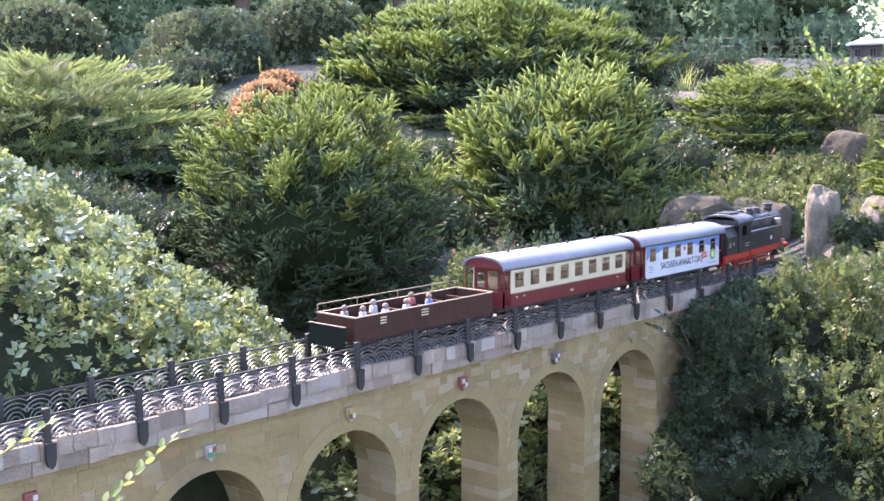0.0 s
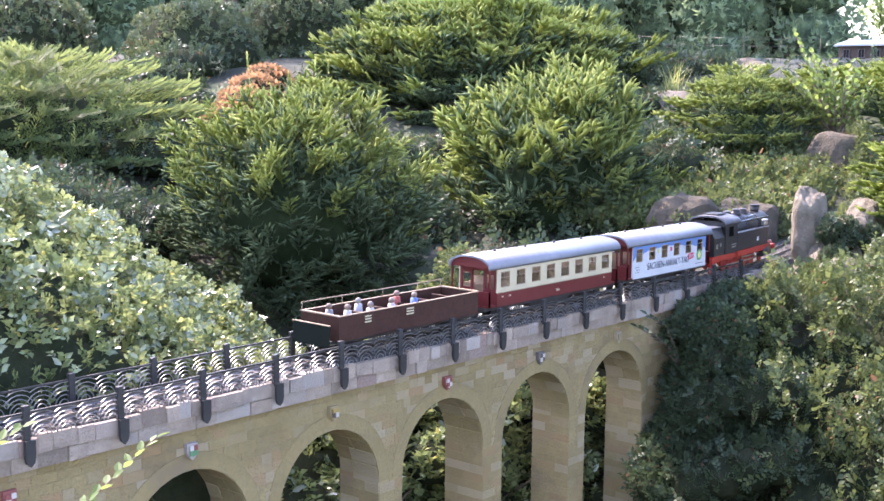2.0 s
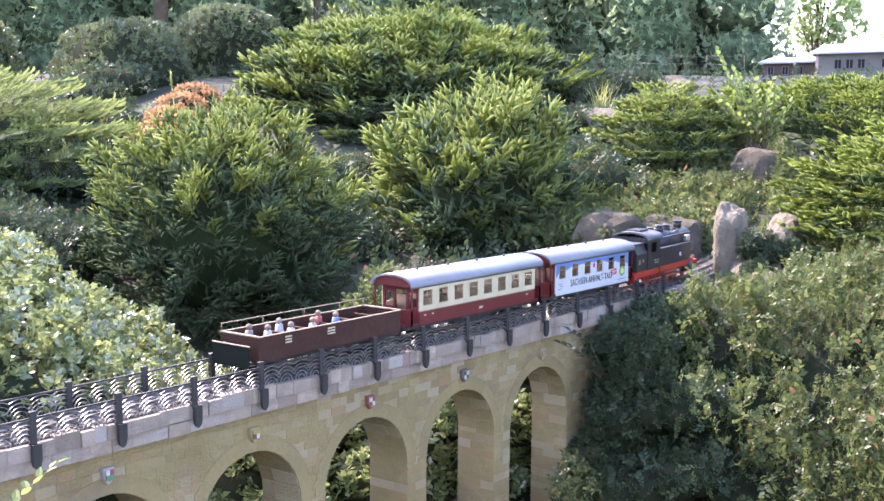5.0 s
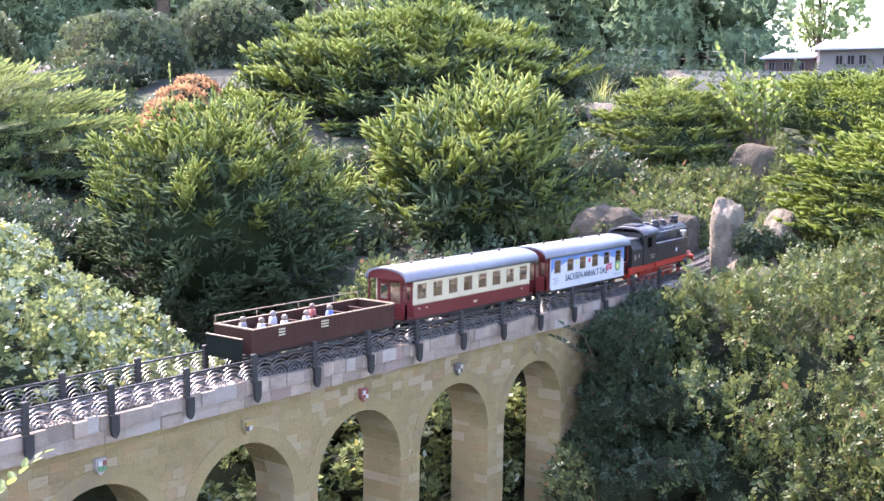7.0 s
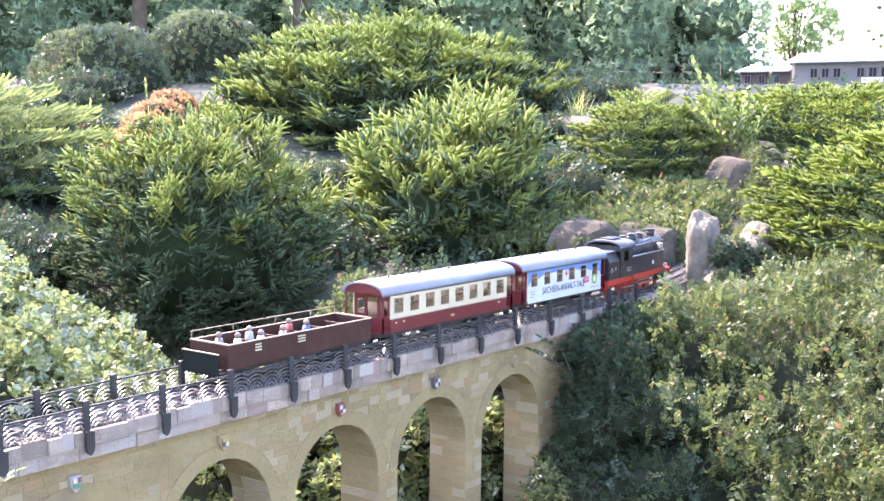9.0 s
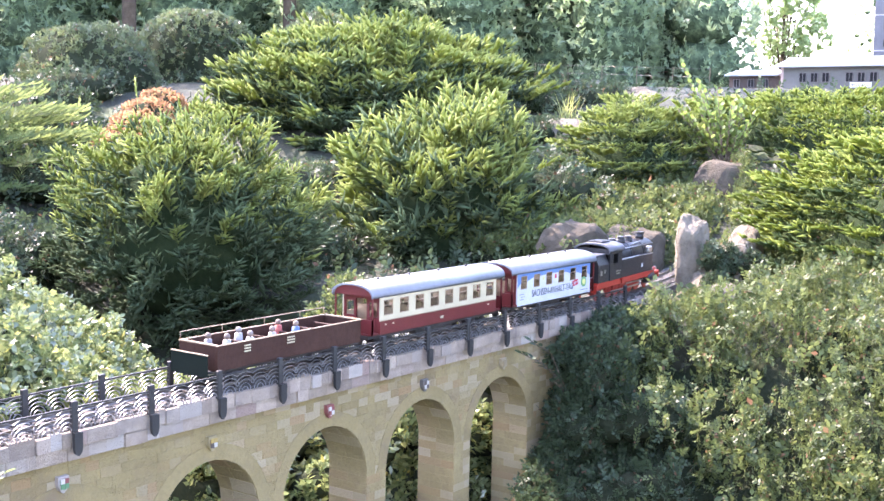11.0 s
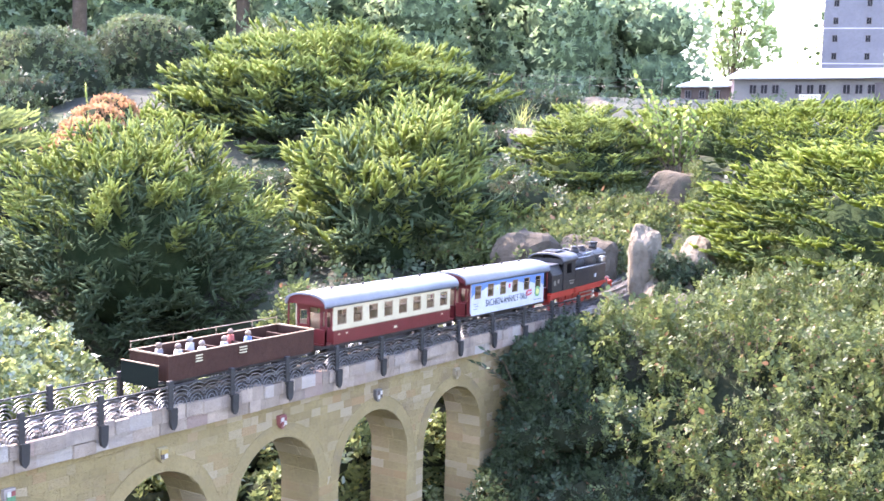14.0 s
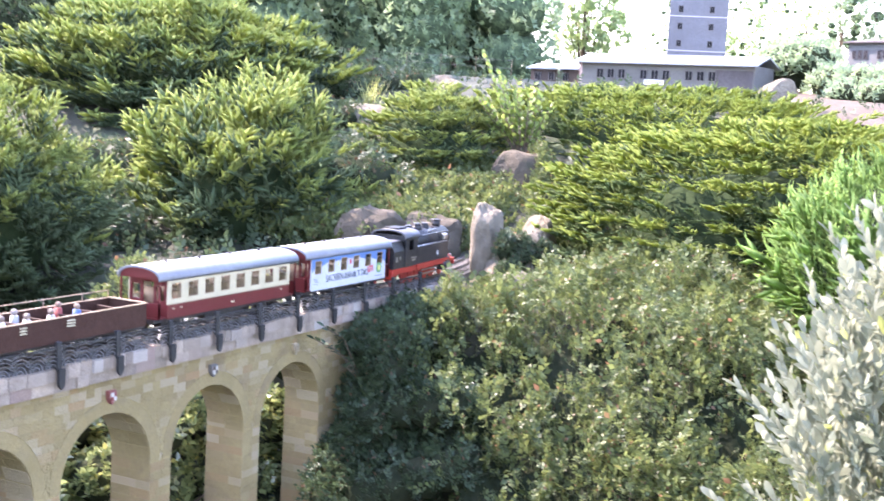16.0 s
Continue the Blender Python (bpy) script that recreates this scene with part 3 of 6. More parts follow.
def core_mesh(center, radii, seed, shrink=0.8, square=1.0):
    bm = bmesh.new()
    bmesh.ops.create_icosphere(bm, subdivisions=3, radius=1.0)
    p = np.array([v.co[:] for v in bm.verts])
    k = shrink * (1 + 0.1 * lumps(p, 3.0, seed))
    p = p * ((np.abs(p) ** (2 / square)).sum(1) ** (-square / 2))[:, None]
    for v, q, s in zip(bm.verts, p, k):
        v.co = Vector(q * s * np.array(radii) + np.array(center))
    for f in bm.faces:
        f.smooth = True
    return bm


def trunk_mesh(base, center, radii, thick, seed, limbs=7):
    rnd = random.Random(seed)
    bm = bmesh.new()
    top = Vector(center)
    rod(bm, Vector(base), top, thick, 8, thick * 0.5)
    for k in range(limbs):
        a = k * 2.4 + rnd.uniform(-0.4, 0.4)
        s = Vector(base).lerp(top, rnd.uniform(0.25, 0.95))
        e = Vector((center[0] + 0.55 * radii[0] * math.cos(a), center[1] + 0.55 * radii[1] * math.sin(a), center[2] + radii[2] * rnd.uniform(-0.3, 0.35)))
        rod(bm, s, e, thick * 0.4, 6, thick * 0.12)
    return bm


def spruce(name, label, x, y, top, bottom, rx, ry, branches, length, mat, seed, tiers=0, tier_pull=0.6, square=1.0, leaders=0, rise=0.35, low=-0.35, lump=0.1, lift=0.5, group="", shoots=FAN, young=0.0, flat=0.0, clumps=0, bulge=0.2, facing=0.6, notch=0.16):
    """A conifer bush: trunk and limbs, solid core and lower fronds coloured as shade, fans of needled twigs."""
    zc = bottom + (top - bottom) * (1 - lift)
    rz = top - zc
    ob = thing(name, label, "conifer", at=(x, y, bottom), group=group)
    c = np.array([0, 0, zc - bottom])
    radii = np.array([rx, ry, rz])
    part("trunk", trunk_mesh((0, 0, min(-0.05, float(ground_z(x, y)) - bottom - 0.03)), c, radii, 0.028, seed), M["bark"], ob)
    # added solid core, near black in place of the shade between boughs
    part("filler_core", core_mesh(c, radii, seed, 0.64 if clumps else 0.68 if tiers else 0.84, square), M["conifer_inner_shade"], ob)
    rg = np.random.default_rng(seed)
    d = sphere_dirs(branches, low, seed)
    if square != 1.0:
        boxy = (np.abs(d) ** (2 / square)).sum(1) ** (-square / 2)
    k = 1 + lump * lumps(d, 3.2, seed + 1) + 0.05 * rg.normal(size=len(d))
    if clumps:
        heads = sphere_dirs(clumps, low, seed + 6)
        near = d @ heads.T
        best = near.argmax(1)
        away = np.arccos(np.clip(near.max(1), -1, 1)) / math.sqrt(4.0 / clumps)
        k += bulge * (0.35 - 0.75 * away ** 2 + 0.55 * rg.normal(size=clumps)[best])
    p = d * k[:, None]
    if square != 1.0:
        p *= boxy[:, None]
    if tiers:
        step = 1.0 / tiers
        shelf = p[:, 2] / step + 0.8 * lumps(p * (1, 1, 0), 3.4, seed + 2)
        zt = (np.floor(shelf) + 0.5) * step
        ledge = shelf - np.floor(shelf)
        p[:, 2] = p[:, 2] * (1 - tier_pull) + zt * tier_pull
        p[:, :2] *= (1 + notch * (ledge - 0.75))[:, None]
    tip = c + p * radii
    out = d / radii
    out /= np.linalg.norm(out, axis=1, keepdims=True)
    hor = d * (1, 1, 0)
    hor /= np.linalg.norm(hor, axis=1, keepdims=True) + 1e-6
    out = out * (1 - flat) + hor * flat
    way = out * (1, 1, 0.55) + np.array([0, 0, 1.0]) * (rise * (1 + 0.9 * np.clip(d[:, 2:], -0.6, 1))) + (0.13 if tiers else 0.22) * rg.normal(size=d.shape)
    way /= np.linalg.norm(way, axis=1, keepdims=True)
    L = length * rg.uniform(0.75, 1.3, len(d))
    up = out * facing + np.array([0, 0, 0.8]) + (0.15 if tiers else 0.3) * rg.normal(size=d.shape)
    base = tip - way * (0.85 * L)[:, None]
    # upper fronds: pale young growth and sunlight in one colour; lower ones shaded
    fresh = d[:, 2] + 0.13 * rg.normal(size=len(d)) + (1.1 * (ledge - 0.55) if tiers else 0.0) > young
    shade_mat = mat if mat is M["juniper"] else M["spruce_half_shade"] if mat is M["spruce_gold"] else M["spruce_shaded"]
    for title, m, pick in (("foliage", shade_mat, ~fresh), ("young_foliage", mat, fresh)):
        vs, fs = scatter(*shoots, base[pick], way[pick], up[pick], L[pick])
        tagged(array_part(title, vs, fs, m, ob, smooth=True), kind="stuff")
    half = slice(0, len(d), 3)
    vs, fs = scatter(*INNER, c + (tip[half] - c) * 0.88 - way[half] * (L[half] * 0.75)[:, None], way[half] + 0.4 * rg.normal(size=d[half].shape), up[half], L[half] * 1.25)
    tagged(array_part("inner_foliage", vs, fs, shade_mat, ob, smooth=True), kind="stuff")
    if leaders:
        dl = sphere_dirs(leaders, 0.88, seed + 9)
        wl = dl * (0.15, 0.15, 0) + np.array([0, 0, 1.0]) + 0.05 * rg.normal(size=dl.shape)
        vs, fs = scatter(*SPIKE, c + dl * radii * 0.93, wl, np.array([0, 1.0, 0]) + 0 * dl, 0.1 * rg.uniform(0.7, 1.1, leaders))
        tagged(array_part("leading_shoots", vs, fs, mat, ob), kind="stuff")
    return ob


def leafy(name, label, category, blobs, count, size, mat, seed, sprig, base=None, twigs=0, low=-0.3, hang=0.0, cores=0.82, depth=0.35, group="", upright=0.5, level=0.5, filling=None):
    """A broad-leaved shrub over a cluster of rounded masses."""
    blobs = np.asarray(blobs, float)
    o = np.array(base if base is not None else (blobs[:, 0].mean(), blobs[:, 1].mean(), min((blobs[:, 2] - blobs[:, 5]).min(), float(ground_z(blobs[:, 0].mean(), blobs[:, 1].mean())))))
    ob = thing(name, label, category, at=tuple(o), group=group)
    rg = np.random.default_rng(seed)
    area = blobs[:, 3] * blobs[:, 4] + blobs[:, 3] * blobs[:, 5] + blobs[:, 4] * blobs[:, 5]
    pick = rg.choice(len(blobs), size=count * 2, p=area / area.sum())
    d = sphere_dirs(count * 2, low, seed + 1)
    b = blobs[pick]
    k = 1 + 0.12 * lumps(b[:, :3] * 3 + d, 4.0, seed + 2) - depth * rg.uniform(0, 1, len(d)) ** 2.2
    p = b[:, :3] + d * b[:, 3:] * k[:, None]
    inside = np.zeros(len(p), bool)
    for q in blobs:
        inside |= (((p - q[:3]) / (q[3:] * 0.8)) ** 2).sum(1) < 1
    keep = np.where(~inside)[0][:count]
    p, d, b = p[keep], d[keep], b[keep]
    out = d / b[:, 3:]
    out /= np.linalg.norm(out, axis=1, keepdims=True)
    way = out * 0.6 + np.array([0, 0, upright - hang]) + 0.55 * rg.normal(size=d.shape)
    s = size * rg.uniform(0.7, 1.3, len(p))
    up = out * (1.2 - level) + (0.65 - 0.3 * level) * rg.normal(size=d.shape) * 0.8 + np.array([0, 0, level * 1.4])
    vs, fs = scatter(*sprig, p - o - 0.5 * s[:, None] * way / np.linalg.norm(way, axis=1, keepdims=True), way, up, s)
    tagged(array_part("foliage", vs, fs, mat, ob), kind="stuff")
    # limbs, and solid cores coloured as the shade inside
    rnd = random.Random(seed)
    foot = Vector((0, 0, -0.02))
    for q in blobs[:: max(1, len(blobs) // 16)]:
        end = Vector(q[:3] - o)
        mid = foot.lerp(end, 0.5) + Vector((rnd.uniform(-0.03, 0.03), rnd.uniform(-0.03, 0.03), 0.02))
        bm = bmesh.new()
        rod(bm, foot, mid, size * 0.11, 6, size * 0.08)
        rod(bm, mid, end, size * 0.08, 6, size * 0.05)
        part("limb", bm, M["twig"], ob)
    tv, tf = [], []
    ico = bmesh.new()
    bmesh.ops.create_icosphere(ico, subdivisions=2, radius=1.0)
    iv = np.array([v.co[:] for v in ico.verts])
    itf = np.array([[v.index for v in f.verts] for f in ico.faces])
    ico.free()
    for n, q in enumerate(blobs):
        kk = cores * (1 + 0.1 * lumps(iv + q[:3], 3.0, seed + 5))
        tv.append(iv * kk[:, None] * q[3:] + q[:3] - o)
        tf.append(itf + n * len(iv))
    tagged(array_part("filler_core", np.concatenate(tv), np.concatenate(tf), filling or M["under"], ob, smooth=True), kind="stuff")
    return ob


def heap(seed, n, where, height, r0, r1, flat=0.8, layers=3):
    """Rounded masses over a stretch of the plan; height(x, y) is their top."""
    rnd = random.Random(seed)
    out = []
    tries = 0
    while tries < n * 2 and len(out) < n * layers and tries < 5000:
        tries += 1
        x, y = where(rnd)
        r = rnd.uniform(r0, r1)
        z = height(x, y)
        if z is None:
            continue
        g = float(ground_z(x, y))
        for k in range(layers):
            zz = z - r * flat * 1.05 - 0.13 * k
            if zz > g - 0.5 * r:
                out.append((x, y, zz, r, r, r * flat))
    return out


def sheet(name, label, x0, x1, y0, y1, top, count, size, mat, seed, sprig, lump=0.035, depth=0.06, level=0.7, stand=0.6, category="shrub", long=0.04, gaps=0.0):
    """A shrub that covers a slope: top(x, y) is its height, None where it ends."""
    rg = np.random.default_rng(seed)
    tp = np.vectorize(lambda a, b: np.nan if top(a, b) is None else top(a, b))

    def height(a, b):
        q = np.stack([a, b, 0 * a], 1)
        return tp(a, b) + lump * lumps(q, 11.0, seed) + 0.45 * lump * lumps(q, 28.0, seed + 1) + 0.22 * lump * lumps(q, 75.0, seed + 3)

    x, y = rg.uniform(x0, x1, count), rg.uniform(y0, y1, count)
    z = height(x, y)
    ok = np.isfinite(z)
    x, y, z = x[ok], y[ok], z[ok]
    e = 0.01
    gx, gy = (height(x + e, y) - z) / e, (height(x, y + e) - z) / e
    ok = np.isfinite(gx) & np.isfinite(gy)
    if gaps:
        thin = lumps(np.stack([x, y, 0 * x], 1), 17.0, seed + 7)
        ok &= (thin > np.quantile(thin, gaps)) | (rg.uniform(0, 1, len(x)) < 0.25)
    x, y, z, gx, gy = x[ok], y[ok], z[ok], gx[ok], gy[ok]
    out = np.stack([-gx, -gy, np.ones_like(gx)], 1)
    out /= np.linalg.norm(out, axis=1, keepdims=True)
    p = np.stack([x, y, z], 1) - out * (depth * rg.uniform(0, 1, len(x)) ** 1.5)[:, None]
    way = out * 0.5 + np.array([0, 0, stand]) + 0.6 * rg.normal(size=p.shape)
    way /= np.linalg.norm(way, axis=1, keepdims=True)
    s = size * rg.uniform(0.65, 1.3, len(p)) * np.where(rg.uniform(0, 1, len(p)) > 1 - long, 1.75, 1.0)
    up = out * (1.2 - level) + 0.4 * rg.normal(size=p.shape) + np.array([0, 0, 1.4 * level])
    o = np.array([x.mean(), y.mean(), float(ground_z(x.mean(), y.mean()))])
    ob = thing(name, label, category, at=tuple(o))
    vs, fs = scatter(*sprig, p - o - 0.5 * s[:, None] * way, way, up, s)
    tagged(array_part("foliage", vs, fs, mat, ob), kind="stuff")
    n = 56
    X, Y = np.meshgrid(np.linspace(x0, x1, n), np.linspace(y0, y1, n), indexing="ij")
    Z = height(X.ravel(), Y.ravel()) - depth
    idx = np.arange(n * n).reshape(n, n)
    f = np.stack([idx[:-1, :-1], idx[1:, :-1], idx[1:, 1:], idx[:-1, 1:]], -1).reshape(-1, 4)
    full = np.isfinite(Z).reshape(n, n)
    inner = full.copy()
    for step in (1, 2, 3):
        for axis in (0, 1):
            inner &= np.roll(full, step, axis) & np.roll(full, -step, axis)
    f = f[inner.ravel()[f].all(1)]
    v = np.stack([X.ravel(), Y.ravel(), np.nan_to_num(Z, nan=-0.8)], 1) - o
    # added underlayer, coloured dark for the shade below the leaves
    tagged(array_part("filler_core", v, f, M["under"], ob, smooth=True), kind="stuff")
    rnd = random.Random(seed)
    for k in range(10):
        j = rnd.randrange(len(p))
        q = Vector(p[j] - o)
        g = Vector((q.x, q.y, float(ground_z(p[j][0], p[j][1])) - o[2] - 0.02))
        bm = bmesh.new()
        rod(bm, g, q, size * 0.12, 6, size * 0.05)
        part("limb", bm, M["twig"], ob)
    return ob


SPRIG_SMALL = leaf_shapes(9, 0.24, 0.30, 0.9, 1)
SPRIG_LAUREL = leaf_shapes(6, 0.5, 0.29, 0.7, 2, True)
SPRIG_DOME = leaf_shapes(8, 0.42, 0.2, 0.6, 3, True)
SPRIG_TREE = leaf_shapes(7, 0.5, 0.3, 0.6, 6, True, tiny=True)
EYE = (-1.14, -1.49)



def polar(az, d):
    a = radians(az)
    return EYE[0] + d * math.sin(a), EYE[1] + d * math.cos(a)


def willow_shoot(n=17, seed=3):
    """An upright shoot of length 1 with oval leaves set round it."""
    rg = np.random.default_rng(seed)
    v, f = [(0, 0.01, 0), (0, -0.01, 0), (1, 0, 0)], [(0, 1, 2)]
    for k in range(n):
        t = 0.06 + 0.9 * k / (n - 1)
        a = 2.4 * k
        r = np.array([0, math.cos(a), math.sin(a)])
        lean = rg.uniform(0.4, 0.95) * (1 - 0.5 * t)
        d = np.array([math.cos(lean), 0, 0]) + r * math.sin(lean)
        w = np.cross(d, r + 0.3 * rg.normal(size=3))
        w /= np.linalg.norm(w)
        u = np.cross(d, w)
        L = 0.27 * rg.uniform(0.65, 1.1) * (1 - 0.25 * t)
        b = np.array([t, 0, 0])
        i = len(v)
        for along, half in ((0, 0), (0.3, 0.15), (0.65, 0.2), (0.9, 0.11), (1, 0)):
            c = b + d * L * along + u * L * 0.06 * math.sin(3.1 * along)
            v += [tuple(c)] if half == 0 else [tuple(c + w * L * half), tuple(c - w * L * half)]
        f += [(i, i + 1, i + 2), (i + 1, i + 3, i + 2), (i + 2, i + 3, i + 4), (i + 3, i + 5, i + 4), (i + 4, i + 5, i + 6), (i + 5, i + 7, i + 6)]
    return np.array(v), np.array(f)


def silver_shrub():
    """Upright leafy shoots all over a steep-sided bush, on bare inner stems."""
    o = np.array([0.86, -1.46, float(ground_z(0.86, -1.46))])
    ob = thing("silver_shrub", "silvery grey-leaved willow shrub with upright shoots", "shrub", at=tuple(o))
    rg = np.random.default_rng(59)
    n = 1350
    x, y = rg.uniform(0.6, 1.1, n), rg.uniform(-1.72, -1.225, n)
    edge = np.clip((-1.22 - y) / 0.17, 0, 1) * np.clip((x - 0.56) / 0.14, 0, 1)
    top = 0.06 + 0.30 * edge ** 0.6 + 0.035 * lumps(np.stack([x, y, 0 * x], 1), 26.0, 60)
    z = top - 0.62 * rg.uniform(0, 1, n) ** 1.25
    L = rg.uniform(0.085, 0.15, n) * np.where(rg.uniform(0, 1, n) > 0.96, 1.4, 1.0)
    p = np.stack([x, y, z], 1) - o
    out = np.stack([x - 0.86, y + 1.46, 0 * x], 1)
    way = np.array([0, 0, 1.0]) + 0.9 * out + 0.42 * rg.normal(size=p.shape)
    vs, fs = scatter(*willow_shoot(), p, way, rg.normal(size=p.shape), L)
    tagged(array_part("foliage", vs, fs, M["silver"], ob), kind="stuff")
    for k in range(26):
        q = Vector(p[k * 50])
        bm = bmesh.new()
        rod(bm, (q.x * 0.2, q.y * 0.2, -0.02), q, 0.006, 6, 0.003)
        part("limb", bm, M["twig"], ob)


def arching_shrub():
    """Shelves of long flat herringbone boughs over a leafy mass; light and shade are in their colours."""
    x0, y0, z0 = 1.38, 2.72, 0.05
    ob = leafy("arching_shrub", "yellow-green shrub with shelves of long arching herringbone boughs", "shrub", [(x0, y0, 0.3, 0.5, 0.42, 0.25), (x0 - 0.3, y0 - 0.05, 0.33, 0.36, 0.34, 0.24), (x0 + 0.26, y0 - 0.06, 0.22, 0.4, 0.36, 0.22), (x0 + 0.1, y0 - 0.1, 0.03, 0.62, 0.4, 0.3), (x0 - 0.4, y0 - 0.1, 0.03, 0.5, 0.4, 0.3), (x0 + 0.6, y0 - 0.12, 0.04, 0.36, 0.34, 0.28)], 2600, 0.07, M["spruce_half_shade"], 41, SPRIG_SMALL, base=(x0, y0, z0), cores=0.8, depth=0.3)
    rg = np.random.default_rng(42)
    n = 1000
    d = sphere_dirs(n, -0.25, 43)
    tall = 1 + 0.12 * lumps(d, 3.0, 44)
    tip = np.array([-0.02, -0.04, 0.24]) + d * tall[:, None] * (0.72, 0.56, 0.36)
    tip[:, 2] = np.where(d[:, 2] < 0.8, (np.floor(tip[:, 2] / 0.085) + 0.5 + 0.14 * rg.normal(size=n)) * 0.085, tip[:, 2])
    out = d * (1, 1, 0)
    out /= np.linalg.norm(out, axis=1, keepdims=True) + 1e-6
    way = out + np.array([0, 0, 1.0]) * (0.1 + 0.25 * np.clip(d[:, 2:], 0, 1) ** 2) + 0.3 * rg.normal(size=d.shape) * (1, 1, 0.25)
    way[::40] += np.array([0, 0, 1.2])
    way /= np.linalg.norm(way, axis=1, keepdims=True)
    L = rg.uniform(0.12, 0.24, n)
    up = np.array([0, 0, 1.0]) - 0.3 * out + 0.2 * rg.normal(size=d.shape)
    # upper boughs take the sunlit colour, the rest the shaded one
    lit_top = d[:, 2] + 0.25 * rg.normal(size=n) > 0.1
    for title, m, pick in (("old_growth", M["spruce_half_shade"], ~lit_top), ("young_growth", M["arching"], lit_top)):
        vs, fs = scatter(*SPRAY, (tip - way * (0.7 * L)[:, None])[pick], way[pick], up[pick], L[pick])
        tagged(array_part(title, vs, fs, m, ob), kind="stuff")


# conifers on the slope behind the bridge
spruce("spruce_bush", "rounded bright green dwarf spruce on the bank behind the bridge", 1.38, 1.26, 0.57, -0.24, 0.385, 0.385, 950, 0.092, M["spruce"], 11, leaders=4, rise=0.5, flat=0.3, facing=0.45, lift=0.5, lump=0.12, low=-0.95, young=0.18, clumps=120, bulge=0.12, group="dwarf spruces")
spruce("spruce_bush", "rounded yellow-green dwarf spruce with lit shoot tips", 2.43, 1.06, 0.59, -0.25, 0.42, 0.42, 640, 0.14, M["spruce"], 12, leaders=5, rise=0.4, flat=0.15, lift=0.5, lump=0.16, low=-0.95, young=0.1, clumps=75, bulge=0.17, group="dwarf spruces")
spruce("spreading_spruce", "broad flat-topped green spruce with layered boughs", 3.8, 2.43, 0.99, 0.2, 0.92, 0.78, 2300, 0.135, M["spruce"], 13, tiers=4, tier_pull=0.4, rise=0.3, facing=0.35, lift=0.62, square=0.85, lump=0.06, young=0.05, clumps=130, bulge=0.1, flat=0.45, notch=0.05, group="layered spruces", shoots=SHELF)
arching_shrub()
spruce("mound_spruce", "low dense mound of green nest spruce", 3.58, 0.91, 0.61, 0.0, 0.36, 0.36, 1150, 0.08, M["spruce"], 15, tiers=5, tier_pull=0.5, rise=0.2, facing=0.3, lift=0.6, square=0.85, low=-0.8, young=-0.1, flat=0.5, notch=0.07, group="layered spruces", shoots=SHELF)
spruce("mound_spruce", "long low hedge of bright nest spruce below the station", 4.5, 0.33, 0.672, 0.2, 0.68, 0.98, 1900, 0.09, M["spruce_gold"], 16, tiers=4, tier_pull=0.4, rise=0.14, facing=0.3, lift=0.6, square=0.6, low=-0.5, young=0.05, flat=0.5, notch=0.08, group="layered spruces", shoots=SHELF)
spruce("mound_spruce", "large flat-topped nest spruce with shelves of bright shoots", 2.995, -0.775, 0.515, -0.12, 0.61, 0.82, 3000, 0.086, M["spruce_gold"], 17, tiers=6, tier_pull=0.45, rise=0.14, facing=0.3, lift=0.6, square=0.62, lump=0.08, low=-0.9, young=0.0, flat=0.65, notch=0.14, group="layered spruces", shoots=SHELF)
spruce("juniper_bush", "feathery fresh green juniper beside the silver shrub", 2.22, -1.2, 0.45, -0.05, 0.34, 0.32, 640, 0.165, M["juniper"], 18, rise=0.9, lift=0.55, lump=0.15, shoots=PLUME, low=-0.8)

# clipped domes on the hilltop
for k, (x, y, top, r) in enumerate(((3.18, 4.01, 1.02, 0.38), (2.55, 4.7, 1.06, 0.36), (4.29, 4.36, 1.23, 0.4), (4.82, 3.81, 1.17, 0.4))):
    leafy("clipped_shrub", "rounded dark-leaved clipped shrub on the hilltop", "shrub", [(x, y, top - r * 0.85, r, r, r * 0.85), (x, y, top - r * 1.3, r * 1.02, r * 1.02, r * 0.7)], 2000, 0.06, M["dome"], 30 + k, SPRIG_DOME, low=-0.1, depth=0.15, cores=0.92, group="clipped domes")
leafy("orange_shrub", "small shrub with orange-red leaves", "shrub", [(2.52, 2.68, 0.55, 0.11, 0.13, 0.09), (2.4, 2.62, 0.5, 0.12, 0.13, 0.09), (2.28, 2.56, 0.44, 0.13, 0.12, 0.09), (2.18, 2.5, 0.38, 0.13, 0.12, 0.09), (2.34, 2.6, 0.34, 0.25, 0.2, 0.14)], 1100, 0.045, M["orange"], 40, SPRIG_DOME)


def laurel_top(x, y):
    a = np.interp(x + 0.04, (-1.5, -0.4, 0.0, 0.22, 0.42, 0.61, 0.8, 1.4), (0.52, 0.46, 0.385, 0.31, 0.19, 0.06, -0.08, -0.14))
    return float(a - max(0.0, 0.66 - y) * 0.5 - max(0.0, 0.27 - y) * 1.6)


sheet("laurel_hedge", "glossy bright green broad-leaved shrub spilling over the bank", -0.95, 0.8, 0.15, 1.0, laurel_top, 15000, 0.032, M["laurel"], 51, SPRIG_LAUREL, lump=0.07, depth=0.12, level=0.75, gaps=0.2)
leafy("valley_shrub", "leafy green shrub in the valley behind the arches", "shrub", heap(52, 60, lambda r: (r.uniform(-0.4, 1.5), r.uniform(0.2, 0.5)), lambda x, y: max(-0.08 - (0.5 - y) * 0.5, min(0.0, float(ground_z(x, y)) + 0.06)), 0.06, 0.1), 7800, 0.046, M["laurel"], 53, SPRIG_LAUREL, depth=0.3, level=0.9)

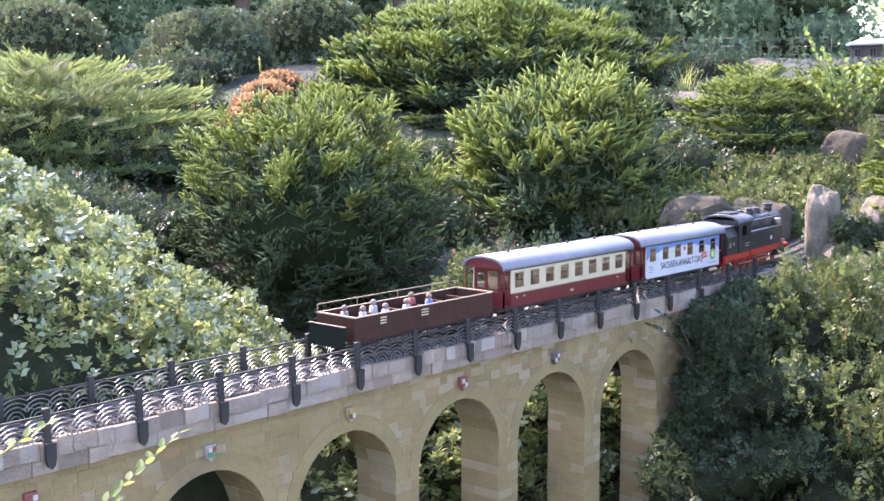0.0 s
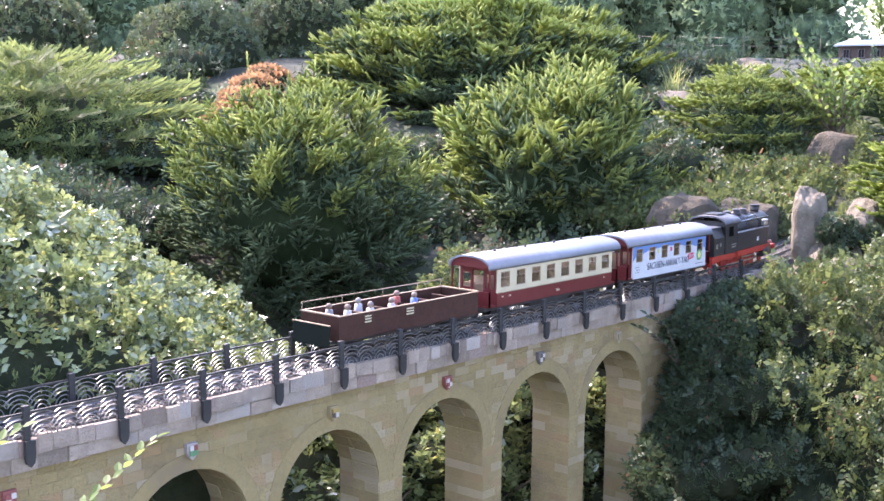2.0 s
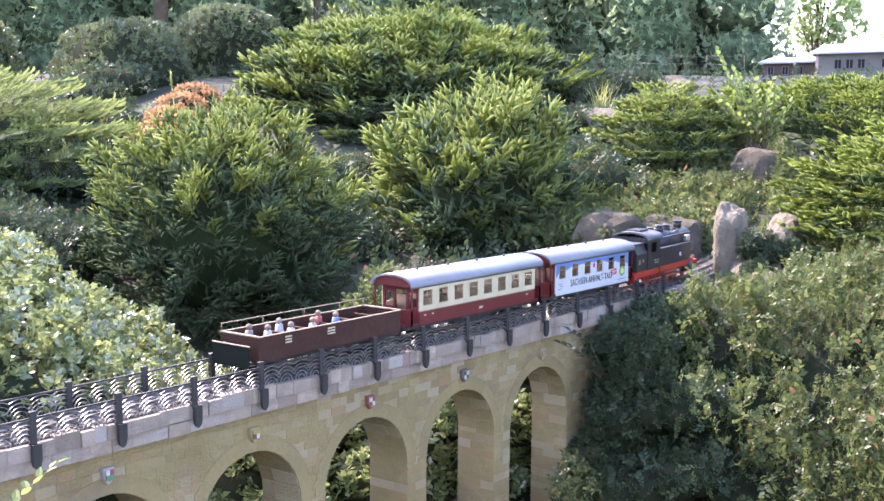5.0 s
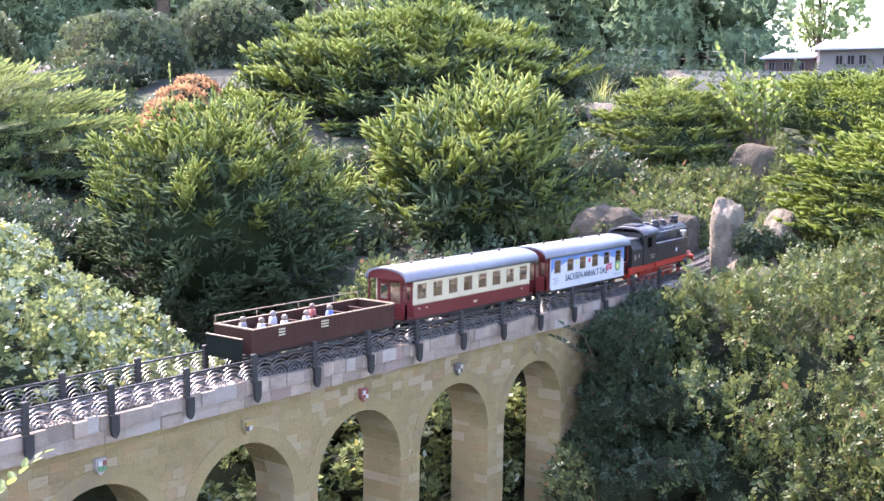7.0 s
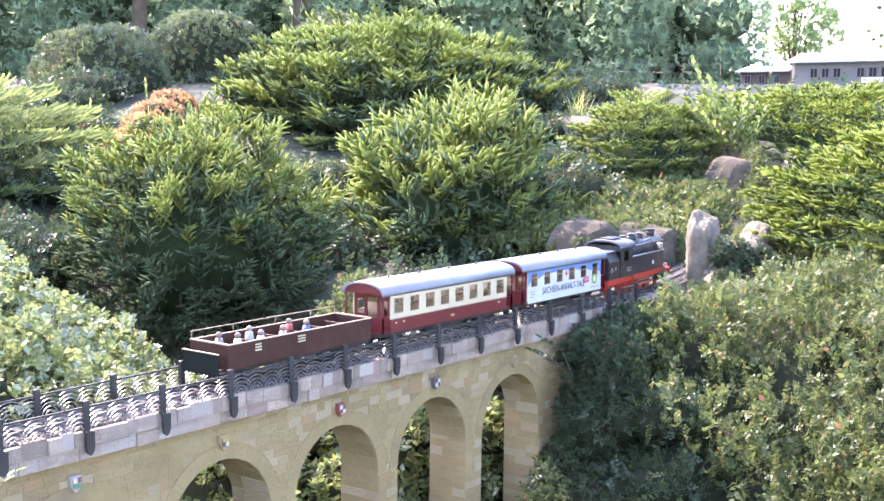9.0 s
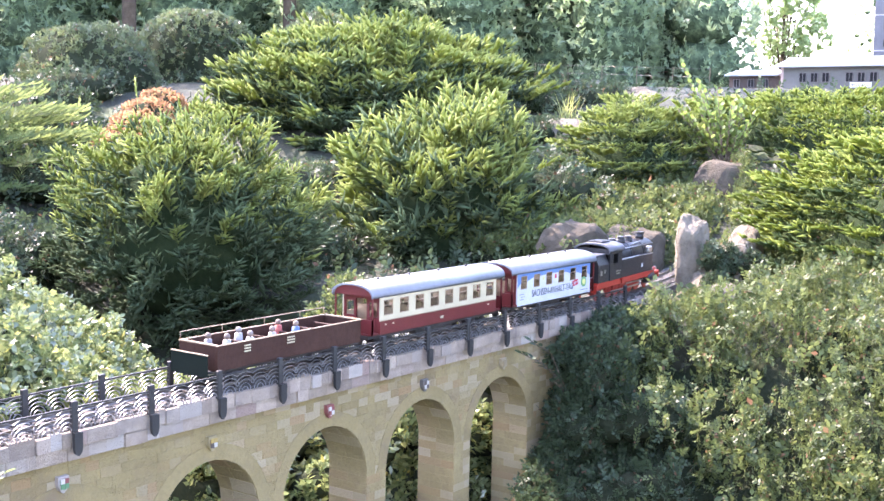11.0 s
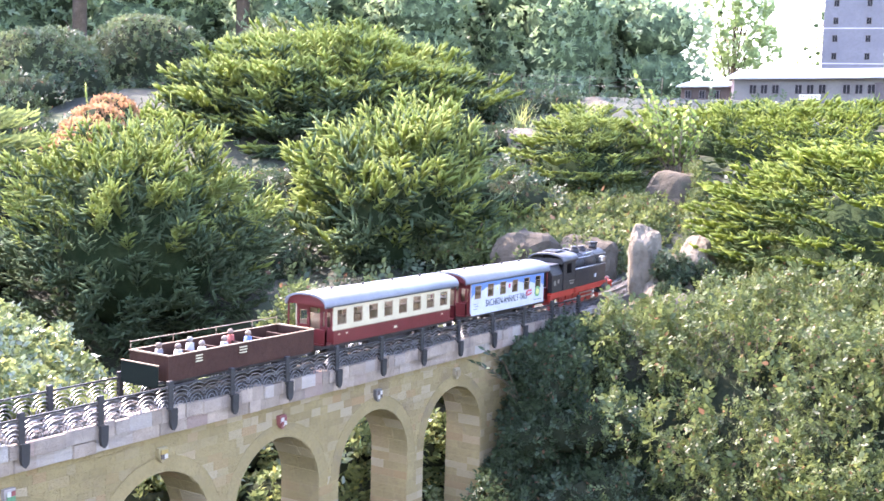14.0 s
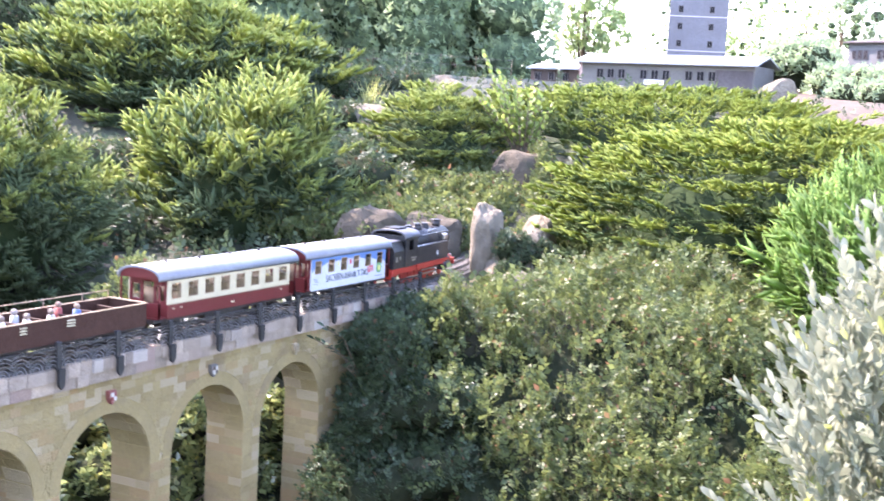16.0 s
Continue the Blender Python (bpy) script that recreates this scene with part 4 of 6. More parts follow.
leafy("valley_shrub", "leafy green shrub on the steep bank behind the last arch", "shrub", [(x, y, float(ground_z(x, y)) + 0.0, 0.07, 0.07, 0.06) for x in (1.3, 1.36, 1.42, 1.48, 1.54, 1.6) for y in (0.15, 0.24, 0.33, 0.42)], 1800, 0.034, M["laurel"], 54, SPRIG_LAUREL, depth=0.3, level=0.9)


def front_top(x, y):
    u = math.hypot(x - EYE[0], y - EYE[1])
    z = 0.05 - 0.6 * (3.0 - min(u, 3.1)) - 0.06 * max(0.0, min(1.0, (-0.6 - y) * 3))
    if x < 1.42:
        z -= (1.42 - x) * 0.8
    az = math.degrees(math.atan2(x - EYE[0], y - EYE[1]))
    if az < 62.6 + 0.9 * math.sin(7 * u + 1) + 0.6 * math.sin(19 * u):
        return None
    z -= 0.10 * max(0.0, min(1.0, (71 - az) / 8))
    if z < -0.75 or u < 1.75:
        return None
    return z


sheet("cotoneaster", "dense small-leaved cotoneaster covering the bank by the bridge end", 0.95, 2.5, -1.3, -0.1, front_top, 21500, 0.04, M["cotone"], 55, SPRIG_SMALL, lump=0.125, depth=0.19, level=0.45, long=0.16, gaps=0.3)


def cover_top(x, y):
    return float(ground_z(x, y)) + 0.1 - 0.045 * max(0.0, min(1.0, (x - 2.5) * 2)) - 0.9 * max(0.0, 0.37 - y)


sheet("ground_cover", "pale low cotoneaster on the slope above the track", 2.2, 3.5, 0.27, 0.85, cover_top, 5000, 0.058, M["cotone"], 57, SPRIG_SMALL, lump=0.03)


def verge_top(x, y):
    if abs(y - track_y(x)) < 0.1 or y > track_y(x) or math.hypot(x - 2.995, y + 0.775) < 0.5:
        return None
    return float(ground_z(x, y)) + 0.075


sheet("ground_cover", "low cotoneaster between the track and the large nest spruce", 2.5, 3.6, -0.3, 0.35, verge_top, 2600, 0.055, M["cotone"], 58, SPRIG_SMALL, lump=0.025)
silver_shrub()
leafy("small_shrub", "small loose shrub on the dark bank behind the railing", "shrub", [(1.22, 0.5, 0.06, 0.04, 0.05, 0.055), (1.15, 0.5, 0.01, 0.055, 0.05, 0.05), (1.28, 0.5, 0.03, 0.05, 0.05, 0.045), (1.2, 0.5, -0.06, 0.07, 0.06, 0.06)], 260, 0.052, M["cotone"], 61, SPRIG_SMALL, cores=0.15, depth=0.7)

leafy("small_shrub", "loose small-leaved sprays over the brown boulder", "shrub", [(3.48, 0.36, 0.37, 0.04, 0.04, 0.05), (3.46, 0.33, 0.33, 0.05, 0.04, 0.05), (3.42, 0.31, 0.27, 0.05, 0.05, 0.06)], 240, 0.045, M["cotone"], 62, SPRIG_SMALL, cores=0.15, depth=0.7)

# shrub that grows up against the bridge's east end, with shade in its colour
leafy("ivy", "ivy climbing the end of the bridge, coloured dark for its shade", "ivy", heap(64, 44, lambda r: (r.uniform(1.38, 2.0), r.uniform(-0.11, -0.03)), lambda x, y: 0.0 + 0.03 * (x > 1.6) if x > 1.47 else -0.02 - 2.2 * (1.47 - x), 0.05, 0.085, layers=5), 7400, 0.05, M["ivy"], 65, SPRIG_SMALL, depth=0.35, cores=0.74)
leafy("ivy", "ivy filling the bank below the last pier, coloured dark for its shade", "ivy", heap(66, 44, lambda r: (r.uniform(1.27, 1.62), r.uniform(-0.2, -0.05)), lambda x, y: -0.2 - 0.9 * max(0.0, 1.45 - x) + 0.5 * (y + 0.05), 0.055, 0.09, layers=5) + [(*polar(az, u), -0.12 - 0.6 * (3 - u) - 0.8 * max(0.0, 1.42 - polar(az, u)[0]), 0.075, 0.075, 0.07) for az in (61.3, 62.6, 63.9, 65.2) for u in (2.4, 2.52, 2.64, 2.76, 2.88)], 8000, 0.049, M["ivy"], 67, SPRIG_SMALL, depth=0.35, cores=0.72)
leafy("hill_shrub", "light green shrubs on the slope before the pale house", "shrub", [(*polar(az, d), z, q, q, 0.8 * q) for az, d, z, q in ((79.0, 8.6, 0.95, 0.24), (79.9, 8.5, 0.98, 0.2), (80.9, 8.2, 0.84, 0.16), (82.0, 8.0, 0.82, 0.16), (83.2, 7.9, 0.82, 0.16), (84.6, 7.8, 0.82, 0.18), (81.4, 7.6, 0.76, 0.1), (82.8, 7.5, 0.76, 0.1))], 1600, 0.075, M["tree"], 79, SPRIG_SMALL, depth=0.35)
# dark leaves here stand in for the shadow side of the domes
leafy("hill_shrub", "low shrub below the clipped domes, coloured dark for their shade", "shrub", [(1.95, 2.95, 0.2, 0.36, 0.3, 0.26), (2.4, 3.2, 0.27, 0.42, 0.3, 0.28), (1.6, 3.3, 0.25, 0.4, 0.3, 0.28)], 1600, 0.07, M["ivy"], 70, SPRIG_DOME, depth=0.35)
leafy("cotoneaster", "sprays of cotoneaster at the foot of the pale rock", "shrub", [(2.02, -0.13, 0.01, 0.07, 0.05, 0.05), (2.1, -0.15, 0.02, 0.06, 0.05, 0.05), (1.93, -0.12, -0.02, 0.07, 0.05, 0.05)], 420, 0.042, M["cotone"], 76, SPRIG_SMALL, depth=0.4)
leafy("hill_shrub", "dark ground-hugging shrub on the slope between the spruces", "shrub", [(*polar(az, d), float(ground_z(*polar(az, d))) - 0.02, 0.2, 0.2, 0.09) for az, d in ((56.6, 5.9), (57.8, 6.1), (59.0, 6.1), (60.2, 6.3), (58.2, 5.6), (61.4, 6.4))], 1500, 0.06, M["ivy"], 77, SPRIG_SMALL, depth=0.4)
# the shade between the bushes is put into these leaves' colour
leafy("bank_shrub", "low shrub behind the glossy hedge, coloured dark for shade", "shrub", [(1.05, 1.75, 0.03, 0.3, 0.2, 0.17), (1.32, 1.92, 0.0, 0.26, 0.2, 0.15), (0.72, 1.6, 0.1, 0.3, 0.2, 0.18), (0.9, 2.0, 0.1, 0.4, 0.2, 0.18)], 1300, 0.06, M["ivy"], 78, SPRIG_SMALL, depth=0.4)
leafy("bank_shrub", "low shrubs filling the slope between the conifers, coloured dark for shade", "shrub", [(x, y, float(ground_z(x, y)) + 0.03, 0.24, 0.24, 0.12) for x, y in ((1.75, 2.05), (2.05, 2.0), (2.1, 2.35), (2.4, 1.85), (2.75, 1.65), (3.05, 1.55), (3.1, 1.2), (2.0, 3.4), (2.3, 3.35), (2.55, 3.55), (2.85, 3.7), (1.6, 2.3), (3.0, 0.95))], 2600, 0.07, M["ivy"], 80, SPRIG_SMALL, depth=0.4)
leafy("bank_shrub", "shrub between the two dwarf spruces, coloured dark for shade", "shrub", [(1.9, 1.25, 0.0, 0.2, 0.16, 0.2), (1.98, 1.4, 0.12, 0.2, 0.16, 0.16), (1.82, 1.02, -0.14, 0.22, 0.14, 0.14), (1.72, 0.82, -0.2, 0.2, 0.14, 0.12)], 1500, 0.055, M["ivy"], 69, SPRIG_SMALL, depth=0.4)


def undergrowth():
    """Low ivy and weeds all over the bank and the hill, coloured dark for the bushes' shadow."""
    rg = np.random.default_rng(68)
    n = 2600
    x = np.concatenate([rg.uniform(-0.6, 2.6, n // 2), rg.uniform(1.4, 5.6, n // 2)])
    y = np.concatenate([rg.uniform(0.55, 2.6, n // 2), rg.uniform(-0.9, 5.2, n // 2)])
    z = ground_z(x, y) - 0.005
    pos = np.stack([x, y, z], 1)
    way = np.array([0, 0, 0.8]) + 0.7 * rg.normal(size=pos.shape)
    up = np.array([0, 0, 1.0]) + 0.5 * rg.normal(size=pos.shape)
    vs, fs = scatter(*SPRIG_SMALL, pos, way, up, rg.uniform(0.05, 0.12, n))
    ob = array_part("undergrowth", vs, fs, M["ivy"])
    tagged(ob, "low ivy and weeds on the bank, coloured dark for shadow", "undergrowth", kind="stuff")


undergrowth()


def grass_tuft(label, x, y, height, count, seed):
    """Narrow blades that bend outward from one foot."""
    z = float(ground_z(x, y)) - 0.01
    ob = thing("grass_tuft", label, "grass", at=(x, y, z), group="grass tufts")
    rg = np.random.default_rng(seed)
    tv, tf = [], []
    for k in range(5):
        t = k / 4
        w = 0.022 * (1 - t) + 0.001
        tv += [(t, w, -0.25 * t * t), (t, -w, -0.25 * t * t)]
        if k:
            tf += [(2 * k - 2, 2 * k - 1, 2 * k + 1), (2 * k - 2, 2 * k + 1, 2 * k)]
    way = np.array([0, 0, 1.0]) + 0.42 * rg.normal(size=(count, 3)) * (1, 1, 0.2)
    foot = 0.03 * rg.normal(size=(count, 3)) * (1, 1, 0)
    side = way * (1, 1, 0)
    vs, fs = scatter(np.array(tv), np.array(tf), foot, way, np.array([0, 0, 1.0]) - side, height * rg.uniform(0.6, 1.15, count))
    tagged(array_part("foliage", vs, fs, M["grass"], ob), kind="stuff")


grass_tuft("dry yellow grass tuft beside the wire fence", 3.92, 1.42, 0.16, 40, 91)
grass_tuft("dry yellow grass tuft on the pale slope", 3.75, 1.22, 0.12, 34, 92)
grass_tuft("bright green grass tuft at the edge of the low cotoneaster", 2.62, 0.62, 0.13, 46, 93)

# ---- trees ----


def tree(label, mat, seed, height, spread, count, leaf, low, core=0.42):
    rnd = random.Random(seed)
    blobs = []
    for k in range(34):
        a = rnd.uniform(0, 6.28)
        t = rnd.uniform(0, 1)
        r = spread * rnd.uniform(0.2, 0.38)
        q = spread * 0.75 * rnd.uniform(0.1, 1) * math.sin(math.pi * min(0.92, 0.25 + 0.7 * t))
        blobs.append((q * math.cos(a), q * math.sin(a), low + (height - low) * t, r, r, r * 0.8))
    ob = leafy("tree", label, "tree", blobs, count, leaf, mat, seed, SPRIG_TREE, base=(0, 0, 0), low=-0.8, cores=core, depth=0.55, filling=M["leaf_mass"], group="trees behind the garden", upright=0.2)
    bm = bmesh.new()
    rod(bm, (0, 0, -0.2), (0, 0, height * 0.6), 0.05 * spread, 10, 0.02 * spread)
    part("trunk", bm, M["bark"], ob)
    return ob


forest = [tree("dark green broad-leaved tree behind the garden", M["tree"], 71, 3.4, 1.5, 2800, 0.12, 0.1, 0.3), tree("tall dark broad-leaved tree with open branches", M["tree"], 72, 3.8, 1.6, 2700, 0.12, 0.25, 0.3), tree("light green broad-leaved tree behind the garden", M["tree_light"], 73, 3.2, 1.4, 3200, 0.115, 0.1, 0.2)]
small = tree("sparse light green sapling behind the station", M["tree_light"], 74, 1.5, 0.55, 2200, 0.09, 0.3, 0.08)
spots = []
rnd_t = random.Random(8)
for row, (d, step) in enumerate(((12.4, 5.0),)):
    az = 62.0 + row
    while az < 65.5:
        spots.append((az, d + rnd_t.uniform(-0.8, 0.8), rnd_t.choice((0, 0, 1, 1, 2)), rnd_t.uniform(0.85, 1.15)))
        az += step * rnd_t.uniform(0.8, 1.2)
for az, d, k, s in ((73.5, 17, 2, 0.42), (75.5, 16, 2, 0.5), (77.5, 16, 2, 0.42), (79.5, 14, 2, 0.42), (81, 13, 0, 0.36), (83.2, 13.0, 0, 0.5), (86.0, 13, 0, 0.6), (90, 13, 0, 0.7), (95, 13, 2, 0.7)):
    spots.append((az, d, k, s))
used = set()
for az, d, k, s in spots:
    x, y = polar(az, d)
    z = float(ground_z(x, y))
    m = pose(x, y, z - 0.05, 0, 0, (az * 37) % 360)
    src = forest[k]
    if k in used:
        ob = copy_thing(src, m)
    else:
        used.add(k)
        ob = src
        ob.matrix_basis = m
    ob.scale = (s, s, s)
leafy("tall_hedge", "tall dark hedge behind the ridge", "hedge", [(*polar(az, 10.6 + 0.4 * math.sin(az)), 0.8 + 0.3 * k + 0.1 * math.sin(5 * az + k), 0.45, 0.45, 0.33) for az in np.arange(20, 67.6, 2.2) for k in range(4 if az < 64 else 3)], 20000, 0.086, M["tree"], 75, SPRIG_TREE, low=-0.6, cores=0.7, depth=0.25, filling=M["leaf_mass"])
for az, d in ((39.8, 9.6), (30.5, 9.8), (47.0, 9.9)):
    x, y = polar(az, d)
    z = float(ground_z(x, y))
    ob = thing("tree", "bare dark trunk of a tall tree at the hedge", "tree", at=(x, y, z), group="trees behind the garden")
    bm = bmesh.new()
    rod(bm, (0, 0, -0.1), (0.05, 0, 4.2), 0.055, 10, 0.04)
    part("trunk", bm, M["bark"], ob)
    bm = bmesh.new()
    for k in range(6):
        a = 2.1 * k + az
        rod(bm, (0.03, 0, 2.2 + 0.3 * k), (0.03 + 0.7 * math.cos(a), 0.7 * math.sin(a), 2.6 + 0.35 * k), 0.022, 6, 0.01)
    part("limb", bm, M["bark"], ob)
    blobs = np.array([(0.5 * math.cos(2.1 * k), 0.5 * math.sin(2.1 * k), 3.0 + 0.25 * k, 0.4, 0.4, 0.3) for k in range(6)])
    dd = sphere_dirs(600, -0.8, int(az * 10))
    bb = blobs[np.arange(600) % 6]
    vs, fs = scatter(*SPRIG_TREE, bb[:, :3] + dd * bb[:, 3:], dd + (0, 0, 0.3), dd[:, ::-1] + (0, 0, 1.0), np.full(600, 0.16))
    tagged(array_part("crown", vs, fs, M["tree"], ob), kind="stuff")
x, y = polar(69.6, 12.5)
small.matrix_basis = pose(x, y, float(ground_z(x, y)))

# ---- the train ----
PAINT = {
    "red": plain("coach_red_paint", (0.125, 0.018, 0.018), 0.38),
    "cream": plain("coach_cream_paint", (0.50, 0.43, 0.28), 0.42),
    "white": plain("coach_white_film", (0.5, 0.51, 0.52), 0.4),
    "blue": plain("coach_blue_film", (0.1, 0.19, 0.38), 0.4),
    "roof": surface("roof_grey_paint", (0.175, 0.186, 0.205), (0.145, 0.155, 0.172), 0.45, 0.0, 12.0, 90.0, 0.15),
    "black": surface("loco_black_paint", (0.018, 0.018, 0.02), (0.035, 0.033, 0.032), 0.36, 0.0, 16.0, 120.0, 0.12, spec=0.3),
    "loco_red": plain("frame_red_paint", (0.42, 0.035, 0.02), 0.45),
    "under": surface("underframe_black", (0.02, 0.02, 0.02), (0.045, 0.035, 0.03), 0.6, 0.0, 30.0, 150.0, 0.2),
    "brown": surface("wagon_brown_paint", (0.04, 0.016, 0.01), (0.056, 0.025, 0.016), 0.65, 0.0, 14.0, 140.0, 0.25, spec=0.2),
    "dark_green": plain("wagon_dark_green", (0.01, 0.015, 0.011), 0.9, spec=0.1),
    "cab_grey": plain("cab_roof_grey", (0.085, 0.088, 0.096), 0.5),
    "tan": plain("tan_edge_paint", (0.3, 0.22, 0.14), 0.6),
    "steel": surface("bright_steel", (0.5, 0.5, 0.5), (0.35, 0.34, 0.33), 0.3, 0.9, 30.0, 200.0, 0.1),
    "lettering": plain("dark_lettering", (0.05, 0.06, 0.09), 0.6),
    "tag_red": plain("red_stamp", (0.55, 0.03, 0.05), 0.5),
    "green": plain("emblem_green", (0.12, 0.3, 0.12), 0.5),
    "yellow": plain("emblem_yellow", (0.62, 0.58, 0.2), 0.5),
    "wood": surface("coach_seat_wood", (0.34, 0.24, 0.15), (0.25, 0.17, 0.1), 0.6, 0.0, 30.0, 120.0, 0.2),
}
glass, gnt, gb = nodes_of("coach_glass")
gb.inputs["Base Color"].default_value = (0.9, 0.92, 0.9, 1)
gb.inputs["Roughness"].default_value = 0.03
gb.inputs["Transmission Weight"].default_value = 1.0
gb.inputs["IOR"].default_value = 1.1


def car_pose(xc):
    return dict(at=(xc, track_y(xc), RAIL_TOP), turn=track_turn(xc))


def wheelset(parent, x, r, colour="under", gauge=0.0225):
    for s in (-1, 1):
        bm = bmesh.new()
        rod(bm, (0, s * gauge, 0), (0, s * (gauge + 0.004), 0), r, 18)
        rod(bm, (0, s * gauge, 0), (0, s * (gauge + 0.0055), 0), r * 0.3, 10)
        w = part("wheel", bm, PAINT[colour], parent)
        w.location = (x, 0, r)


def bogie(parent, x):
    bm = bmesh.new()
    for s in (-1, 1):
        box(bm, -0.034, 0.034, s * 0.031 - 0.002, s * 0.031 + 0.002, 0.011, 0.019, 0.001)
        for k in (-0.02, 0.02):
            box(bm, k - 0.005, k + 0.005, s * 0.034 - 0.002, s * 0.034 + 0.002, 0.007, 0.017, 0.001)
        box(bm, -0.008, 0.008, s * 0.034 - 0.002, s * 0.034 + 0.002, 0.006, 0.022, 0.001)
    box(bm, -0.01, 0.01, -0.03, 0.03, 0.012, 0.02)
    b = part("bogie", bm, PAINT["under"], parent)
    b.location = (x, 0, 0)
    for k in (-0.02, 0.02):
        wheelset(b, k, 0.0125)


def roof_outline(w, z0, rise, n=12, thick=0.004):
    top = [(w * math.cos(math.pi * k / n), z0 + rise * math.sin(math.pi * k / n) ** 0.8) for k in range(n + 1)]
    low = [(u * 0.97, v - thick) for u, v in top[::-1]]
    return top + low


def coach(label, xc, side, roof_len, windows, win_w, low_paint, band_paint, band_from):
    c = thing("passenger_coach", label, "train car", group="model train", **car_pose(xc))
    h, W = side / 2, 0.05
    zb, zt = 0.036, 0.116
    z0, z1 = 0.074, 0.106
    pitch = side / windows
    cuts = []
    for k in range(windows):
        m = -h + pitch * (k + 0.5)
        cuts.append((m - win_w / 2, m + win_w / 2))
    low, band = bmesh.new(), bmesh.new()
    for s in (-1, 1):
        ya, yb = (s * W, s * (W - 0.003)) if s < 0 else (s * (W - 0.003), s * W)
        box(low, -h, h, ya, yb, zb, band_from)
        edges = [-h] + [u for q in cuts for u in q] + [h]
        if band_from < z0:
            box(band, -h, h, ya, yb, band_from, z0)
        box(band, -h, h, ya, yb, z1, zt)
        for a, b in zip(edges[0::2], edges[1::2]):
            box(band, a, b, ya, yb, z0, z1)
    for e in (-1, 1):
        xa, xb = sorted((e * h, e * (h - 0.003)))
        for ya, yb in ((-W + 0.003, -0.014), (0.014, W - 0.003)):
            box(low, xa, xb, ya, yb, zb, 0.07)
            box(low, xa, xb, ya, yb, 0.1, zt)
            box(low, xa, xb, ya, ya + 0.006, 0.07, 0.1)
            box(low, xa, xb, yb - 0.006, yb, 0.07, 0.1)
        box(low, xa, xb, -0.014, 0.014, 0.106, zt)
        # end platform: corner posts, railing, gable under the roof
        xe = e * (roof_len / 2 - 0.006)
        xa, xb = sorted((xe, xe - e * 0.003))
        for s in (-1, 1):
            box(low, xa, xb, s * W - 0.003 if s > 0 else s * W, s * W if s > 0 else s * W + 0.003, zb, zt)
            box(low, xa, xb, min(s * 0.018, s * W), max(s * 0.018, s * W), zb, 0.068)
        prism(low, roof_outline(W, zt - 0.001, 0.021, 12, 0.006)[:13], xa, xb, "yz")
    box(low, -roof_len / 2 + 0.004, roof_len / 2 - 0.004, -W + 0.003, W - 0.003, zb, zb + 0.003)
    part("body", low, low_paint, c)
    part("window_band", band, band_paint, c)
    bm = bmesh.new()
    prism(bm, roof_outline(W + 0.0035, zt, 0.024, 16), -roof_len / 2, roof_len / 2, "yz")
    for f in bm.faces:
        f.smooth = len(f.verts) == 4
    roof = part("roof", bm, PAINT["roof"], c, "smooth grey arched roof")
    for k in range(4):
        bm = bmesh.new()
        rod(bm, (-h + side * (k + 0.5) / 4, 0, 0.137), (-h + side * (k + 0.5) / 4, 0, 0.1445), 0.003, 8)
        part("roof_vent", bm, PAINT["under"], roof)
    for s in (-1, 1):
        for a, b in cuts:
            bm = bmesh.new()
            y = s * (W - 0.0017)
            for u0, u1, w0, w1 in ((a, a + 0.0016, z0, z1), (b - 0.0016, b, z0, z1), (a, b, z0, z0 + 0.0016), (a, b, z1 - 0.0016, z1), (a, b, z0 + 0.02, z0 + 0.0212)):
                box(bm, u0, u1, y - 0.0012, y + 0.0012, w0, w1)
            win = part("window", bm, PAINT["wood"], c)
            bm = bmesh.new()
            box(bm, a + 0.001, b - 0.001, y - 0.0004, y + 0.0004, z0 + 0.001, z1 - 0.001)
            part("pane", bm, glass, win).visible_shadow = False
    for k in range(windows):
        for s in (-1, 1):
            bm = bmesh.new()
            m = -h + pitch * (k + 0.5) + pitch * 0.32
            box(bm, m - 0.003, m + 0.003, s * 0.01, s * 0.045, 0.045, 0.088, 0.0012) if s > 0 else box(bm, m - 0.003, m + 0.003, -0.045, -0.01, 0.045, 0.088, 0.0012)
            part("seat", bm, PAINT["wood"], c)
    bm = bmesh.new()
    box(bm, -roof_len / 2 + 0.004, roof_len / 2 - 0.004, -0.04, 0.04, 0.028, 0.0355)
    box(bm, -side * 0.16, side * 0.16, -0.03, 0.03, 0.016, 0.028, 0.002)
    for e in (-1, 1):
        rod(bm, (e * (roof_len / 2 - 0.006), 0, 0.026), (e * (roof_len / 2 + 0.006), 0, 0.026), 0.004, 8)
        for s in (-1, 1):
            x = e * (roof_len / 2 - 0.02)
            box(bm, x - 0.012, x + 0.012, s * 0.045 - 0.004, s * 0.045 + 0.004, 0.018, 0.0205)
    part("underframe", bm, PAINT["under"], c)
    for e in (-1, 1):
        bogie(c, e * (side / 2 - 0.04))
    return c


def lettering(text, size, material, parent, at, name="lettering", turn=0.0, narrow=1.0):
    cu = bpy.data.curves.new("text", "FONT")
    cu.body = text
    cu.size = size
    cu.extrude = 0.0003
    cu.align_x = "CENTER"
    cu.align_y = "CENTER"
    tmp = new("text", cu)
    bpy.context.view_layer.update()
    me = bpy.data.meshes.new_from_object(tmp.evaluated_get(bpy.context.evaluated_depsgraph_get()))
    bpy.data.objects.remove(tmp)
    me.materials.clear()
    me.materials.append(material)
    ob = new(name, me)
    ob.parent = parent
    ob.matrix_basis = pose(*at, 90, 0, 0) @ pose(0, 0, 0, 0, 0, turn) @ Matrix.Diagonal((narrow, 1, 1, 1))
    return ob


